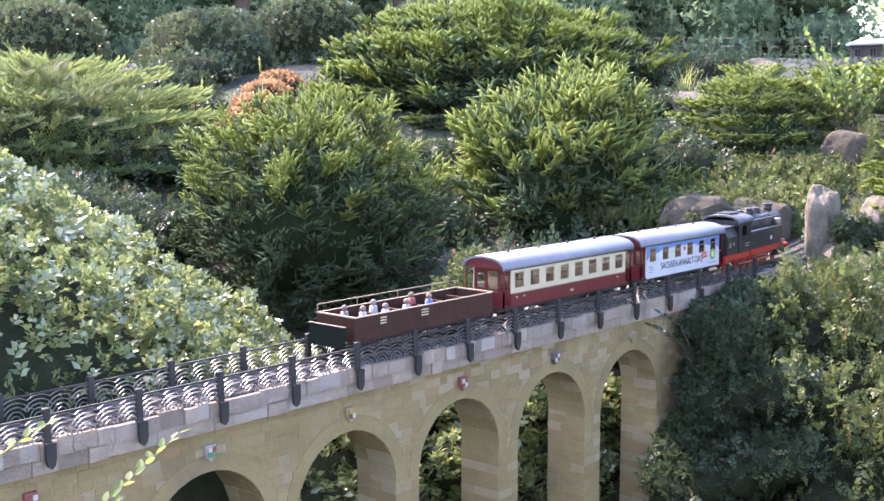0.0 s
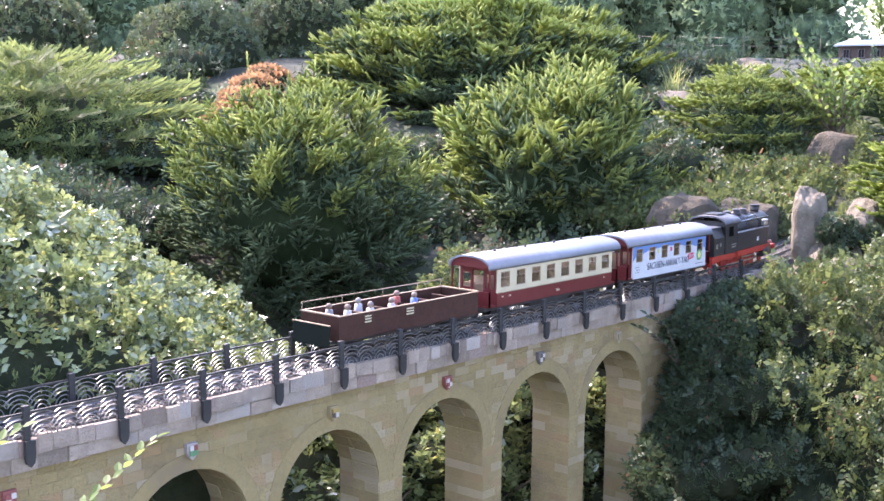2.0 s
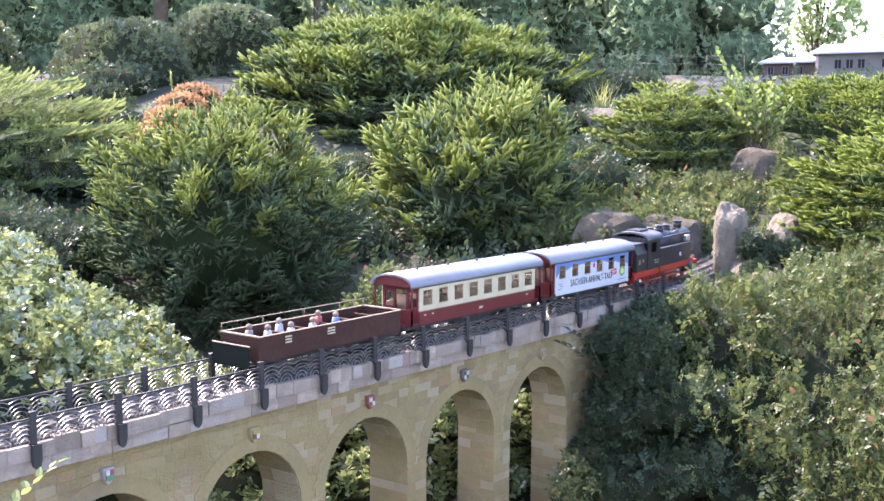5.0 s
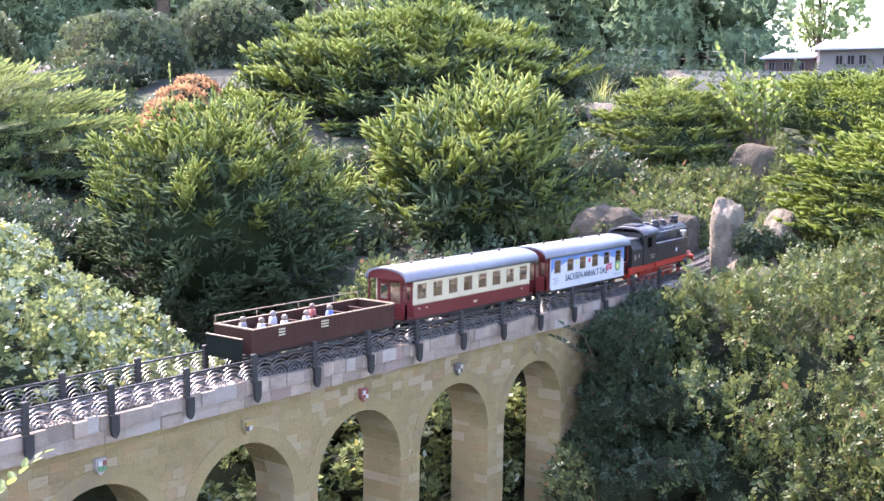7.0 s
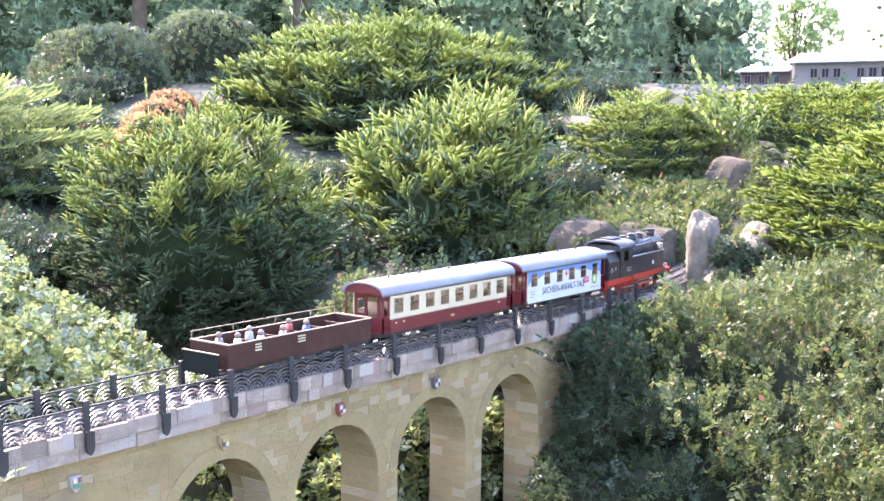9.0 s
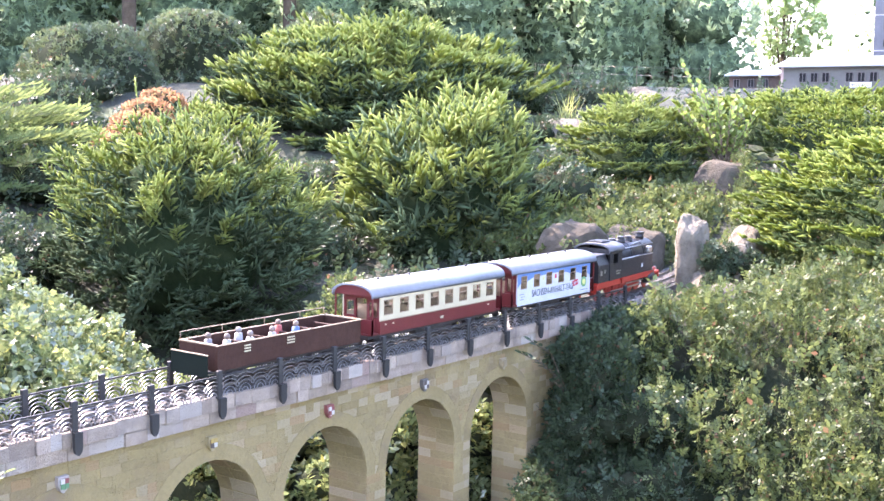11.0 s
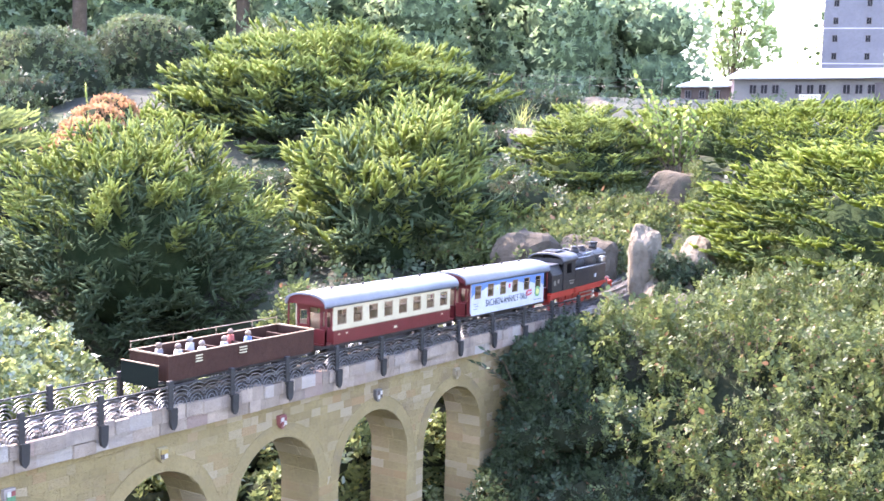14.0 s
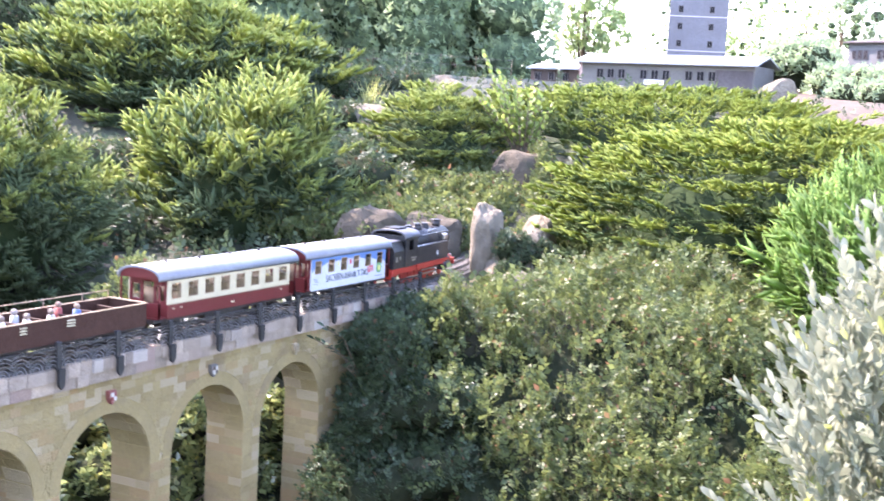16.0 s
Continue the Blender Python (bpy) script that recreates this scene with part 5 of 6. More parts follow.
red_coach = coach("dark red and cream model passenger coach with grey roof", 0.968, 0.425, 0.487, 8, 0.031, PAINT["red"], PAINT["cream"], 0.064)
bm = bmesh.new()
box(bm, -0.008, 0.008, -0.0508, -0.0502, 0.05, 0.0505)
box(bm, -0.006, 0.006, -0.0508, -0.0502, 0.0455, 0.049)
part("number_bar", bm, PAINT["cream"], red_coach)
bm = bmesh.new()
box(bm, -0.2125, 0.2125, -0.0508, -0.0502, 0.0632, 0.0648)
part("trim_line", bm, PAINT["tan"], red_coach)
for px in (-0.195, -0.17, 0.18):
    bm = bmesh.new()
    box(bm, px - 0.003, px + 0.003, -0.0508, -0.0502, 0.054, 0.057)
    part("notice", bm, PAINT["cream"], red_coach)

white_coach = coach("model coach wrapped in white and blue festival lettering", 1.447, 0.35, 0.408, 6, 0.029, PAINT["red"], PAINT["white"], 0.04)
bm = bmesh.new()
box(bm, -0.175, 0.175, -0.0512, -0.0502, 0.036, 0.0742)
part("side_film", bm, PAINT["white"], white_coach)
# blue sky field with a wavy lower edge, between and above the windows
for k in range(7):
    pitch_w = 0.35 / 6
    a = -0.175 if k == 0 else -0.175 + pitch_w * (k - 0.5) + 0.0145
    b = 0.175 if k == 6 else -0.175 + pitch_w * (k + 0.5) - 0.0145
    lo = (0.079, 0.092, 0.1, 0.102, 0.1, 0.094, 0.086)[k]
    hi = (0.09, 0.1, 0.102, 0.101, 0.094, 0.088, 0.08)[k]
    bm = bmesh.new()
    prism(bm, [(a, lo), (b, hi), (b, 0.106), (a, 0.106)], -0.0509, -0.0502)
    part("blue_film", bm, PAINT["blue"], white_coach)
bm = bmesh.new()
box(bm, -0.175, 0.175, -0.0509, -0.0502, 0.106, 0.115)
part("blue_film", bm, PAINT["blue"], white_coach)
lettering("SACHSEN-ANHALT-TAG", 0.0235, PAINT["lettering"], white_coach, (-0.012, -0.0516, 0.0595), turn=0, narrow=0.78)
bm = bmesh.new()
box(bm, -0.014, 0.014, -0.0006, 0.0, -0.007, 0.007)
stamp = part("red_stamp", bm, PAINT["tag_red"], white_coach, "tilted red stamp with the year")
stamp.matrix_basis = pose(0.098, -0.0513, 0.067, 0, -8, 0)
year = lettering("2014", 0.011, PAINT["white"], white_coach, (0.098, -0.0524, 0.067), turn=8)
for rr, y, colour, n in ((0.0135, -0.0518, "green", 20), (0.0085, -0.0523, "yellow", 5)):
    bm = bmesh.new()
    rod(bm, (0.141, y, 0.066), (0.141, y + 0.0006, 0.066), rr, n)
    part("emblem", bm, PAINT[colour], white_coach)
for k, (u, w, v) in enumerate(((-0.157, 0.02, 0.062), (-0.153, 0.016, 0.056), (-0.158, 0.018, 0.05), (0.143, 0.04, 0.045))):
    bm = bmesh.new()
    box(bm, u - w / 2, u + w / 2, -0.0516, -0.0512, v, v + 0.0012)
    part("script_bar", bm, PAINT["lettering"], white_coach)
for u, colour in ((-0.058, "yellow"), (0.0, "tag_red")):
    bm = bmesh.new()
    box(bm, u - 0.004, u + 0.004, -0.0514, -0.0508, 0.088, 0.098, 0.0)
    part("crest", bm, PAINT[colour], white_coach)


def open_wagon(xc):
    w = thing("open_wagon", "brown open sightseeing wagon with tan edges", "train car", group="model train", **car_pose(xc))
    h = 0.193
    for s in (-1, 1):
        ya, yb = sorted((s * 0.048, s * 0.045))
        bm = bmesh.new()
        box(bm, -h, h, ya, yb, 0.03, 0.074)
        part("side_board", bm, PAINT["brown"], w)
    for e in (-1, 1):
        bm = bmesh.new()
        box(bm, *sorted((e * h, e * (h - 0.003))), -0.0448, 0.0448, 0.03, 0.074)
        part("end_board", bm, PAINT["brown"], w)
    bm = bmesh.new()
    box(bm, -h + 0.003, h - 0.003, -0.0448, 0.0448, 0.03, 0.036)
    part("floor_board", bm, PAINT["brown"], w)
    for s in (-1, 1):
        bm = bmesh.new()
        box(bm, -h - 0.002, h + 0.002, *sorted((s * 0.049, s * 0.0455)), 0.0738, 0.0755)
        part("rim", bm, PAINT["tan"], w)
    for e in (-1, 1):
        bm = bmesh.new()
        box(bm, *sorted((e * (h + 0.002), e * (h - 0.004))), -0.046, 0.046, 0.0738, 0.0762)
        part("rim", bm, PAINT["tan"], w)
    for k in range(6):
        bm = bmesh.new()
        x = -0.165 + 0.062 * k
        box(bm, x - 0.008, x + 0.008, -0.04, 0.04, 0.036, 0.05, 0.001)
        box(bm, x + 0.006, x + 0.009, -0.04, 0.04, 0.05, 0.066, 0.001)
        part("bench", bm, PAINT["brown"], w)
    for u, a, b in ((-0.13, 0.0, 0.016), (-0.02, 0.0, 0.02)):
        bm = bmesh.new()
        for k in range(3):
            box(bm, u, u + b, -0.0503, -0.0497, 0.066 - 0.005 * k, 0.0685 - 0.005 * k)
        part("notice", bm, PAINT["cream"], w)
    # thin handrail along the far side, and the low end platform
    for x in (-h + 0.002, -0.09, 0.02, 0.12, h - 0.002):
        bm = bmesh.new()
        rod(bm, (x, 0.0475, 0.075), (x, 0.0475, 0.089), 0.0008, 6)
        part("handrail_post", bm, PAINT["tan"], w)
    bm = bmesh.new()
    rod(bm, (-h, 0.0475, 0.089), (h, 0.0475, 0.089), 0.001, 6)
    part("handrail", bm, PAINT["tan"], w)
    bm = bmesh.new()
    box(bm, -h - 0.022, -h - 0.0005, -0.045, 0.045, 0.022, 0.026)
    box(bm, -h - 0.022, -h - 0.0195, -0.045, 0.045, 0.026, 0.06)
    part("end_platform", bm, PAINT["dark_green"], w, "dark green panelled end platform")
    bm = bmesh.new()
    box(bm, -h - 0.0228, -h - 0.0188, -0.046, 0.046, 0.06, 0.0616)
    part("rim", bm, PAINT["tan"], w)
    bm = bmesh.new()
    box(bm, -h - 0.01, h + 0.01, -0.035, 0.035, 0.022, 0.03)
    rod(bm, (-h - 0.02, 0, 0.024), (-h, 0, 0.024), 0.004, 8)
    rod(bm, (h, 0, 0.024), (h + 0.012, 0, 0.024), 0.004, 8)
    part("underframe", bm, PAINT["under"], w)
    for e in (-1, 1):
        bogie(w, e * 0.14)
    return w


WAGON_X = 0.503
open_wagon(WAGON_X)


def figurine(label, x, y, colour, hat):
    """A plain little passenger of turned shapes, in one mesh."""
    bm = bmesh.new()
    rod(bm, (0, 0, 0), (0, 0, 0.022), 0.0085, 10, 0.006)
    rod(bm, (0.004, 0, 0.001), (0.016, 0, 0.001), 0.005, 8)
    vs = bmesh.ops.create_icosphere(bm, subdivisions=2, radius=0.0052, matrix=Matrix.Translation((0, 0, 0.0275)))["verts"]
    for f in {f for v in vs for f in v.link_faces}:
        f.smooth = True
        f.material_index = 1
    me = mesh_of("figurine", bm, [plain("doll_coat", tuple(0.6 * v for v in colour), 0.7), plain("doll_head", tuple(0.38 * v for v in hat), 0.7)])
    ob = tagged(new("figurine", me), label, "figurine", "wagon figurines")
    ob.matrix_basis = pose(x, y, RAIL_TOP + 0.0502) @ Matrix.Scale(1.15, 4)


for label, x, y, colour, hat in (
    ("small seated doll in grey, on a wagon bench", 0.345, 0.075, (0.3, 0.28, 0.26), (0.42, 0.3, 0.22)),
    ("small seated doll in white, on a wagon bench", 0.362, 0.045, (0.55, 0.54, 0.5), (0.45, 0.33, 0.26)),
    ("small seated doll in pale grey, on a wagon bench", 0.410, 0.035, (0.62, 0.6, 0.56), (0.5, 0.4, 0.33)),
    ("small seated doll in grey-white, on a wagon bench", 0.425, 0.08, (0.5, 0.5, 0.5), (0.55, 0.5, 0.45)),
    ("small seated doll in light grey, on a wagon bench", 0.472, 0.04, (0.48, 0.47, 0.47), (0.5, 0.38, 0.3)),
    ("small seated doll in red, on a wagon bench", 0.535, 0.085, (0.5, 0.1, 0.07), (0.5, 0.33, 0.25)),
    ("small seated doll in blue, on a wagon bench", 0.546, 0.05, (0.1, 0.2, 0.5), (0.55, 0.4, 0.28)),
):
    figurine(label, x, y, colour, hat)


def locomotive(xc):
    l = thing("steam_locomotive", "black model tank locomotive with red frame and wheels", "locomotive", group="model train", **car_pose(xc))
    for s in (-1, 1):
        bm = bmesh.new()
        box(bm, -0.06, 0.15, *sorted((s * 0.05, s * 0.028)), 0.05, 0.098, 0.002)
        part("side_tank", bm, PAINT["black"], l)
    for s in (-1, 1):
        ya, yb = sorted((s * 0.05, s * 0.047))
        bm = bmesh.new()
        rim = [(-0.135, 0.05), (-0.06, 0.05), (-0.06, 0.128), (-0.135, 0.128)]
        hole = [(-0.115, 0.092), (-0.085, 0.092), (-0.085, 0.118), (-0.115, 0.118)]
        vv = [[bm.verts.new((px, yy, pz)) for px, pz in rim + hole] for yy in (ya, yb)]
        for q in range(4):
            r = (q + 1) % 4
            bm.faces.new((vv[0][q], vv[0][r], vv[0][4 + r], vv[0][4 + q]))
            bm.faces.new((vv[1][q], vv[1][4 + q], vv[1][4 + r], vv[1][r]))
            bm.faces.new((vv[0][q], vv[1][q], vv[1][r], vv[0][r]))
            bm.faces.new((vv[0][4 + q], vv[0][4 + r], vv[1][4 + r], vv[1][4 + q]))
        bmesh.ops.recalc_face_normals(bm, faces=bm.faces[:])
        part("cab_side", bm, PAINT["black"], l)
    for x0, x1, z0, z1 in ((-0.135, -0.132, 0.05, 0.095), (-0.135, -0.132, 0.118, 0.132), (-0.063, -0.06, 0.05, 0.132)):
        bm = bmesh.new()
        box(bm, x0, x1, -0.0468, 0.0468, z0, z1)
        part("cab_end", bm, PAINT["black"], l)
    bm = bmesh.new()
    prism(bm, roof_outline(0.053, 0.127, 0.019, 14), -0.143, -0.05, "yz")
    for f in bm.faces:
        f.smooth = len(f.verts) == 4
    part("cab_roof", bm, PAINT["cab_grey"], l, "dull grey arched cab roof")
    bm = bmesh.new()
    box(bm, -0.125, -0.068, -0.02, 0.02, 0.1465, 0.1495, 0.001)
    part("roof_hatch", bm, PAINT["black"], l)
    bm = bmesh.new()
    prism(bm, [(-0.048, 0.05), (0.048, 0.05), (0.048, 0.094), (0.036, 0.117), (-0.036, 0.117), (-0.048, 0.094)], -0.2, -0.136, "yz")
    part("coal_bunker", bm, PAINT["black"], l)
    bm = bmesh.new()
    box(bm, -0.204, -0.14, -0.039, 0.039, 0.1172, 0.1205, 0.001)
    part("bunker_lid", bm, PAINT["cab_grey"], l)
    for s in (-1, 1):
        for x0, x1, z0, z1 in ((-0.188, -0.178, 0.068, 0.08), (-0.166, -0.157, 0.072, 0.081)):
            bm = bmesh.new()
            box(bm, x0, x1, *sorted((s * 0.0488, s * 0.048)), z0, z1)
            part("bunker_plate", bm, PAINT["steel"], l)
        # the tank's sunlit top edge, put in as a bright rod
        bm = bmesh.new()
        rod(bm, (-0.06, s * 0.049, 0.0985), (0.15, s * 0.049, 0.0985), 0.0011, 6)
        part("lit_tank_edge", bm, PAINT["steel"], l)
        bm = bmesh.new()
        prism(bm, [(-0.058, 0.036), (0.115, 0.036), (0.15, 0.05), (-0.058, 0.05)], *sorted((s * 0.0512, s * 0.0485)))
        part("side_skirt", bm, PAINT["loco_red"], l)
    bm = bmesh.new()
    rod(bm, (-0.06, 0, 0.102), (0.195, 0, 0.102), 0.033, 28)
    rod(bm, (0.195, 0, 0.102), (0.2, 0, 0.102), 0.029, 24, 0.02)
    rod(bm, (-0.03, 0, 0.102), (-0.027, 0, 0.102), 0.0338, 28)
    rod(bm, (0.04, 0, 0.102), (0.043, 0, 0.102), 0.0338, 28)
    rod(bm, (0.12, 0, 0.102), (0.123, 0, 0.102), 0.0338, 28)
    part("boiler", bm, PAINT["black"], l)
    for x, r, top in ((-0.02, 0.013, 0.147), (0.035, 0.014, 0.149), (0.085, 0.013, 0.147)):
        bm = bmesh.new()
        rod(bm, (x, 0, 0.13), (x, 0, top - 0.006), r, 16)
        rod(bm, (x, 0, top - 0.006), (x, 0, top), r, 16, r * 0.5)
        d = part("dome", bm, PAINT["black"], l)
        bm = bmesh.new()
        rod(bm, (x, 0, top - 0.0012), (x, 0, top + 0.0012), r * 0.72, 14)
        part("dome_cap", bm, PAINT["cab_grey"], d)
    bm = bmesh.new()
    rod(bm, (0.165, 0, 0.13), (0.165, 0, 0.15), 0.011, 16, 0.0125)
    rod(bm, (0.165, 0, 0.15), (0.165, 0, 0.153), 0.0145, 16)
    part("chimney", bm, PAINT["black"], l)
    bm = bmesh.new()
    for s in (-1, 1):
        rod(bm, (-0.05, s * 0.03, 0.122), (0.19, s * 0.03, 0.122), 0.0012, 6)
        box(bm, 0.13, 0.155, *sorted((s * 0.034, s * 0.046)), 0.1, 0.118, 0.003)
        rod(bm, (0.06, s * 0.024, 0.128), (0.11, s * 0.024, 0.132), 0.0025, 8)
    part("pipework", bm, PAINT["steel"], l)
    bm = bmesh.new()
    box(bm, -0.2, 0.2, -0.035, 0.035, 0.03, 0.05, 0.001)
    box(bm, -0.06, 0.155, -0.05, 0.05, 0.044, 0.0505)
    box(bm, 0.155, 0.205, -0.046, 0.046, 0.038, 0.044)
    for e in (-1, 1):
        box(bm, *sorted((e * 0.2, e * 0.206)), -0.048, 0.048, 0.026, 0.045, 0.001)
    box(bm, -0.2, -0.06, -0.047, 0.047, 0.035, 0.05)
    part("frame", bm, PAINT["loco_red"], l)
    for s in (-1, 1):
        bm = bmesh.new()
        rod(bm, (0.115, s * 0.042, 0.03), (0.165, s * 0.042, 0.03), 0.013, 16)
        rod(bm, (0.115, s * 0.042, 0.046), (0.165, s * 0.042, 0.046), 0.008, 12)
        part("cylinder", bm, PAINT["black"], l)
        bm = bmesh.new()
        box(bm, -0.09, 0.09, *sorted((s * 0.033, s * 0.035)), 0.014, 0.018)
        box(bm, 0.0, 0.12, *sorted((s * 0.036, s * 0.038)), 0.026, 0.029)
        part("coupling_rod", bm, PAINT["steel"], l)
        bm = bmesh.new()
        box(bm, -0.098, -0.066, *sorted((s * 0.0506, s * 0.05)), 0.07, 0.073)
        box(bm, -0.095, -0.07, *sorted((s * 0.0506, s * 0.05)), 0.063, 0.067)
        part("number_bar", bm, PAINT["steel"], l)
        bm = bmesh.new()
        box(bm, 0.07, 0.08, *sorted((s * 0.051, s * 0.05)), 0.066, 0.076)
        part("builder_plate", bm, PAINT["white"], l)
        bm = bmesh.new()
        rod(bm, (0.206, s * 0.03, 0.048), (0.214, s * 0.03, 0.048), 0.006, 12)
        part("lamp", bm, PAINT["steel"], l)
        bm = bmesh.new()
        rod(bm, (-0.2, s * 0.03, 0.06), (-0.207, s * 0.03, 0.06), 0.005, 12)
        part("lamp", bm, PAINT["steel"], l)
    for x in (-0.09, -0.045, 0.0, 0.045, 0.09):
        wheelset(l, x, 0.02, "loco_red")
    for x in (-0.165, 0.15):
        wheelset(l, x, 0.012, "loco_red")
    return l


loco = locomotive(1.884)
loco.scale = (1.1, 1.0, 1.04)

# ---- rocks ----


def rock(label, x, y, bottom, top, rx, ry, seed, mat="rock", turn=0.0, name="rock"):
    rg = np.random.default_rng(seed)
    bm = bmesh.new()
    bmesh.ops.create_icosphere(bm, subdivisions=4, radius=1.0)
    p = np.array([v.co[:] for v in bm.verts])
    p = p * ((np.abs(p) ** 3.6).sum(1) ** (-1 / 3.6))[:, None]
    for k in range(11):
        d = rg.normal(size=3)
        d /= np.linalg.norm(d)
        lim = rg.uniform(0.8, 1.1)
        over = np.maximum(0, p @ d - lim)
        p -= over[:, None] * d * 0.9
    p *= (1 + 0.10 * lumps(p, 4.0, seed) + 0.05 * lumps(p, 11.0, seed + 1) + 0.02 * lumps(p, 30.0, seed + 2))[:, None]
    hz = (top - bottom) / 2
    for v, q in zip(bm.verts, p):
        v.co = Vector((q[0] * rx, q[1] * ry, (q[2] + 0.8) * hz / 0.85))
    ob = new(name, mesh_of(name, bm, M[mat]))
    ob.matrix_basis = pose(x, y, bottom, 0, 0, turn)
    return tagged(ob, label, "rock")


rock("pale granite rock standing beside the track", 2.187, -0.017, 0.04, 0.245, 0.05, 0.046, 4, "rock_pale", 25)
rock("pale rock at the foot of the standing stone", 2.2, -0.03, -0.06, 0.1, 0.055, 0.055, 3, "rock_pale", 60)
rock("low pale rock leaning against the upright one", 2.15, -0.07, -0.06, 0.08, 0.035, 0.04, 12, "rock_pale", 60)
rock("pale brown rock half hidden by ivy", 2.6, -0.02, 0.0, 0.185, 0.075, 0.06, 2, "rock_pale", 30)
rock("pale brown rock beside the standing stone, with ivy below it", 2.25, -0.12, 0.03, 0.17, 0.065, 0.055, 31, "rock_pale", 10)
rock("grey weathered boulder at the foot of the spruce", 2.36, 0.47, -0.06, 0.185, 0.15, 0.11, 3, "rock")
rock("brown shaded boulder beside the track", 2.55, 0.36, -0.03, 0.165, 0.14, 0.1, 4, "rock", 20)
rock("brown boulder on the slope below the hedge", 3.47, 0.425, 0.14, 0.365, 0.1, 0.125, 33, "rock", 20)
rock("flat pale rock on the ridge", 4.66, 1.44, 0.55, 0.70, 0.2, 0.16, 6, "rock_pale", 10)
rock("pale rock slope beside the broad spruce", 3.75, 1.32, 0.36, 0.53, 0.14, 0.14, 7, "rock_pale", 60)
slab = rock("pale tilted slab beside the station", 5.26, -0.2, 0.62, 0.74, 0.14, 0.06, 21, "rock_pale", 70)
slab.matrix_basis = pose(5.26, -0.2, 0.64, 0, -28, -40)
rock("small rock in the low shrub by the track", 2.05, -0.18, -0.05, 0.07, 0.06, 0.05, 9, "rock_pale", 15)
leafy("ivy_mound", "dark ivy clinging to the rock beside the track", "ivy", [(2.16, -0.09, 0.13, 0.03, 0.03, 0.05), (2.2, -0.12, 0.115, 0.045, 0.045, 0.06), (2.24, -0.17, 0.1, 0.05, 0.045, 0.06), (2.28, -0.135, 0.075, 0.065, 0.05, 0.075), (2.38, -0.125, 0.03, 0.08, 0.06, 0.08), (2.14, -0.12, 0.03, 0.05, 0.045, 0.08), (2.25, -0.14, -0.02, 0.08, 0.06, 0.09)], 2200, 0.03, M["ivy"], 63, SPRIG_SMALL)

# ---- houses on the terrace ----
HOUSE = {
    "wall": surface("grey_plank_wall", (0.138, 0.134, 0.122), (0.11, 0.106, 0.098), 0.8, 0.0, 8.0, 70.0, 0.3),
    "gable": surface("reddish_gable", (0.42, 0.30, 0.27), (0.34, 0.25, 0.23), 0.8, 0.0, 8.0, 70.0, 0.3),
    # dark timber; the eave's shadow is in the colour too
    "timber": surface("shaded_dark_timber", (0.075, 0.052, 0.043), (0.05, 0.036, 0.03), 0.85, 0.0, 10.0, 80.0, 0.4),
    "tin": surface("pale_tin_roof", (0.28, 0.31, 0.33), (0.235, 0.26, 0.28), 0.4, 0.3, 6.0, 60.0, 0.2),
    "dark": surface("dark_roof", (0.08, 0.07, 0.07), (0.11, 0.1, 0.1), 0.95, 0.0, 8.0, 60.0, 0.3, spec=0.15),
    "pane": plain("dark_window", (0.018, 0.018, 0.02), 0.6, spec=0.1),
    "frame": plain("window_frame", (0.12, 0.108, 0.1), 0.6),
    "tower": surface("grey_slate_tower", (0.16, 0.158, 0.172), (0.13, 0.128, 0.14), 0.8, 0.0, 4.0, 50.0, 0.3),
    "band": plain("pale_band", (0.42, 0.40, 0.44), 0.7),
    "sign": plain("white_sign", (0.75, 0.73, 0.68), 0.6),
}


def window(parent, x, z, w, h, y=0.0, rim="frame"):
    bm = bmesh.new()
    for u0, u1, w0, w1 in ((-w / 2 - 0.004, -w / 2, -h / 2, h / 2), (w / 2, w / 2 + 0.004, -h / 2, h / 2), (-w / 2 - 0.004, w / 2 + 0.004, h / 2, h / 2 + 0.004), (-w / 2 - 0.004, w / 2 + 0.004, -h / 2 - 0.004, -h / 2), (-0.0015, 0.0015, -h / 2, h / 2)):
        box(bm, x + u0, x + u1, y - 0.006, y + 0.002, z + w0, z + w1)
    f = part("window", bm, HOUSE[rim], parent)
    bm = bmesh.new()
    box(bm, x - w / 2, x + w / 2, y - 0.002, y + 0.004, z - h / 2, z + h / 2)
    part("pane", bm, HOUSE["pane"], f)


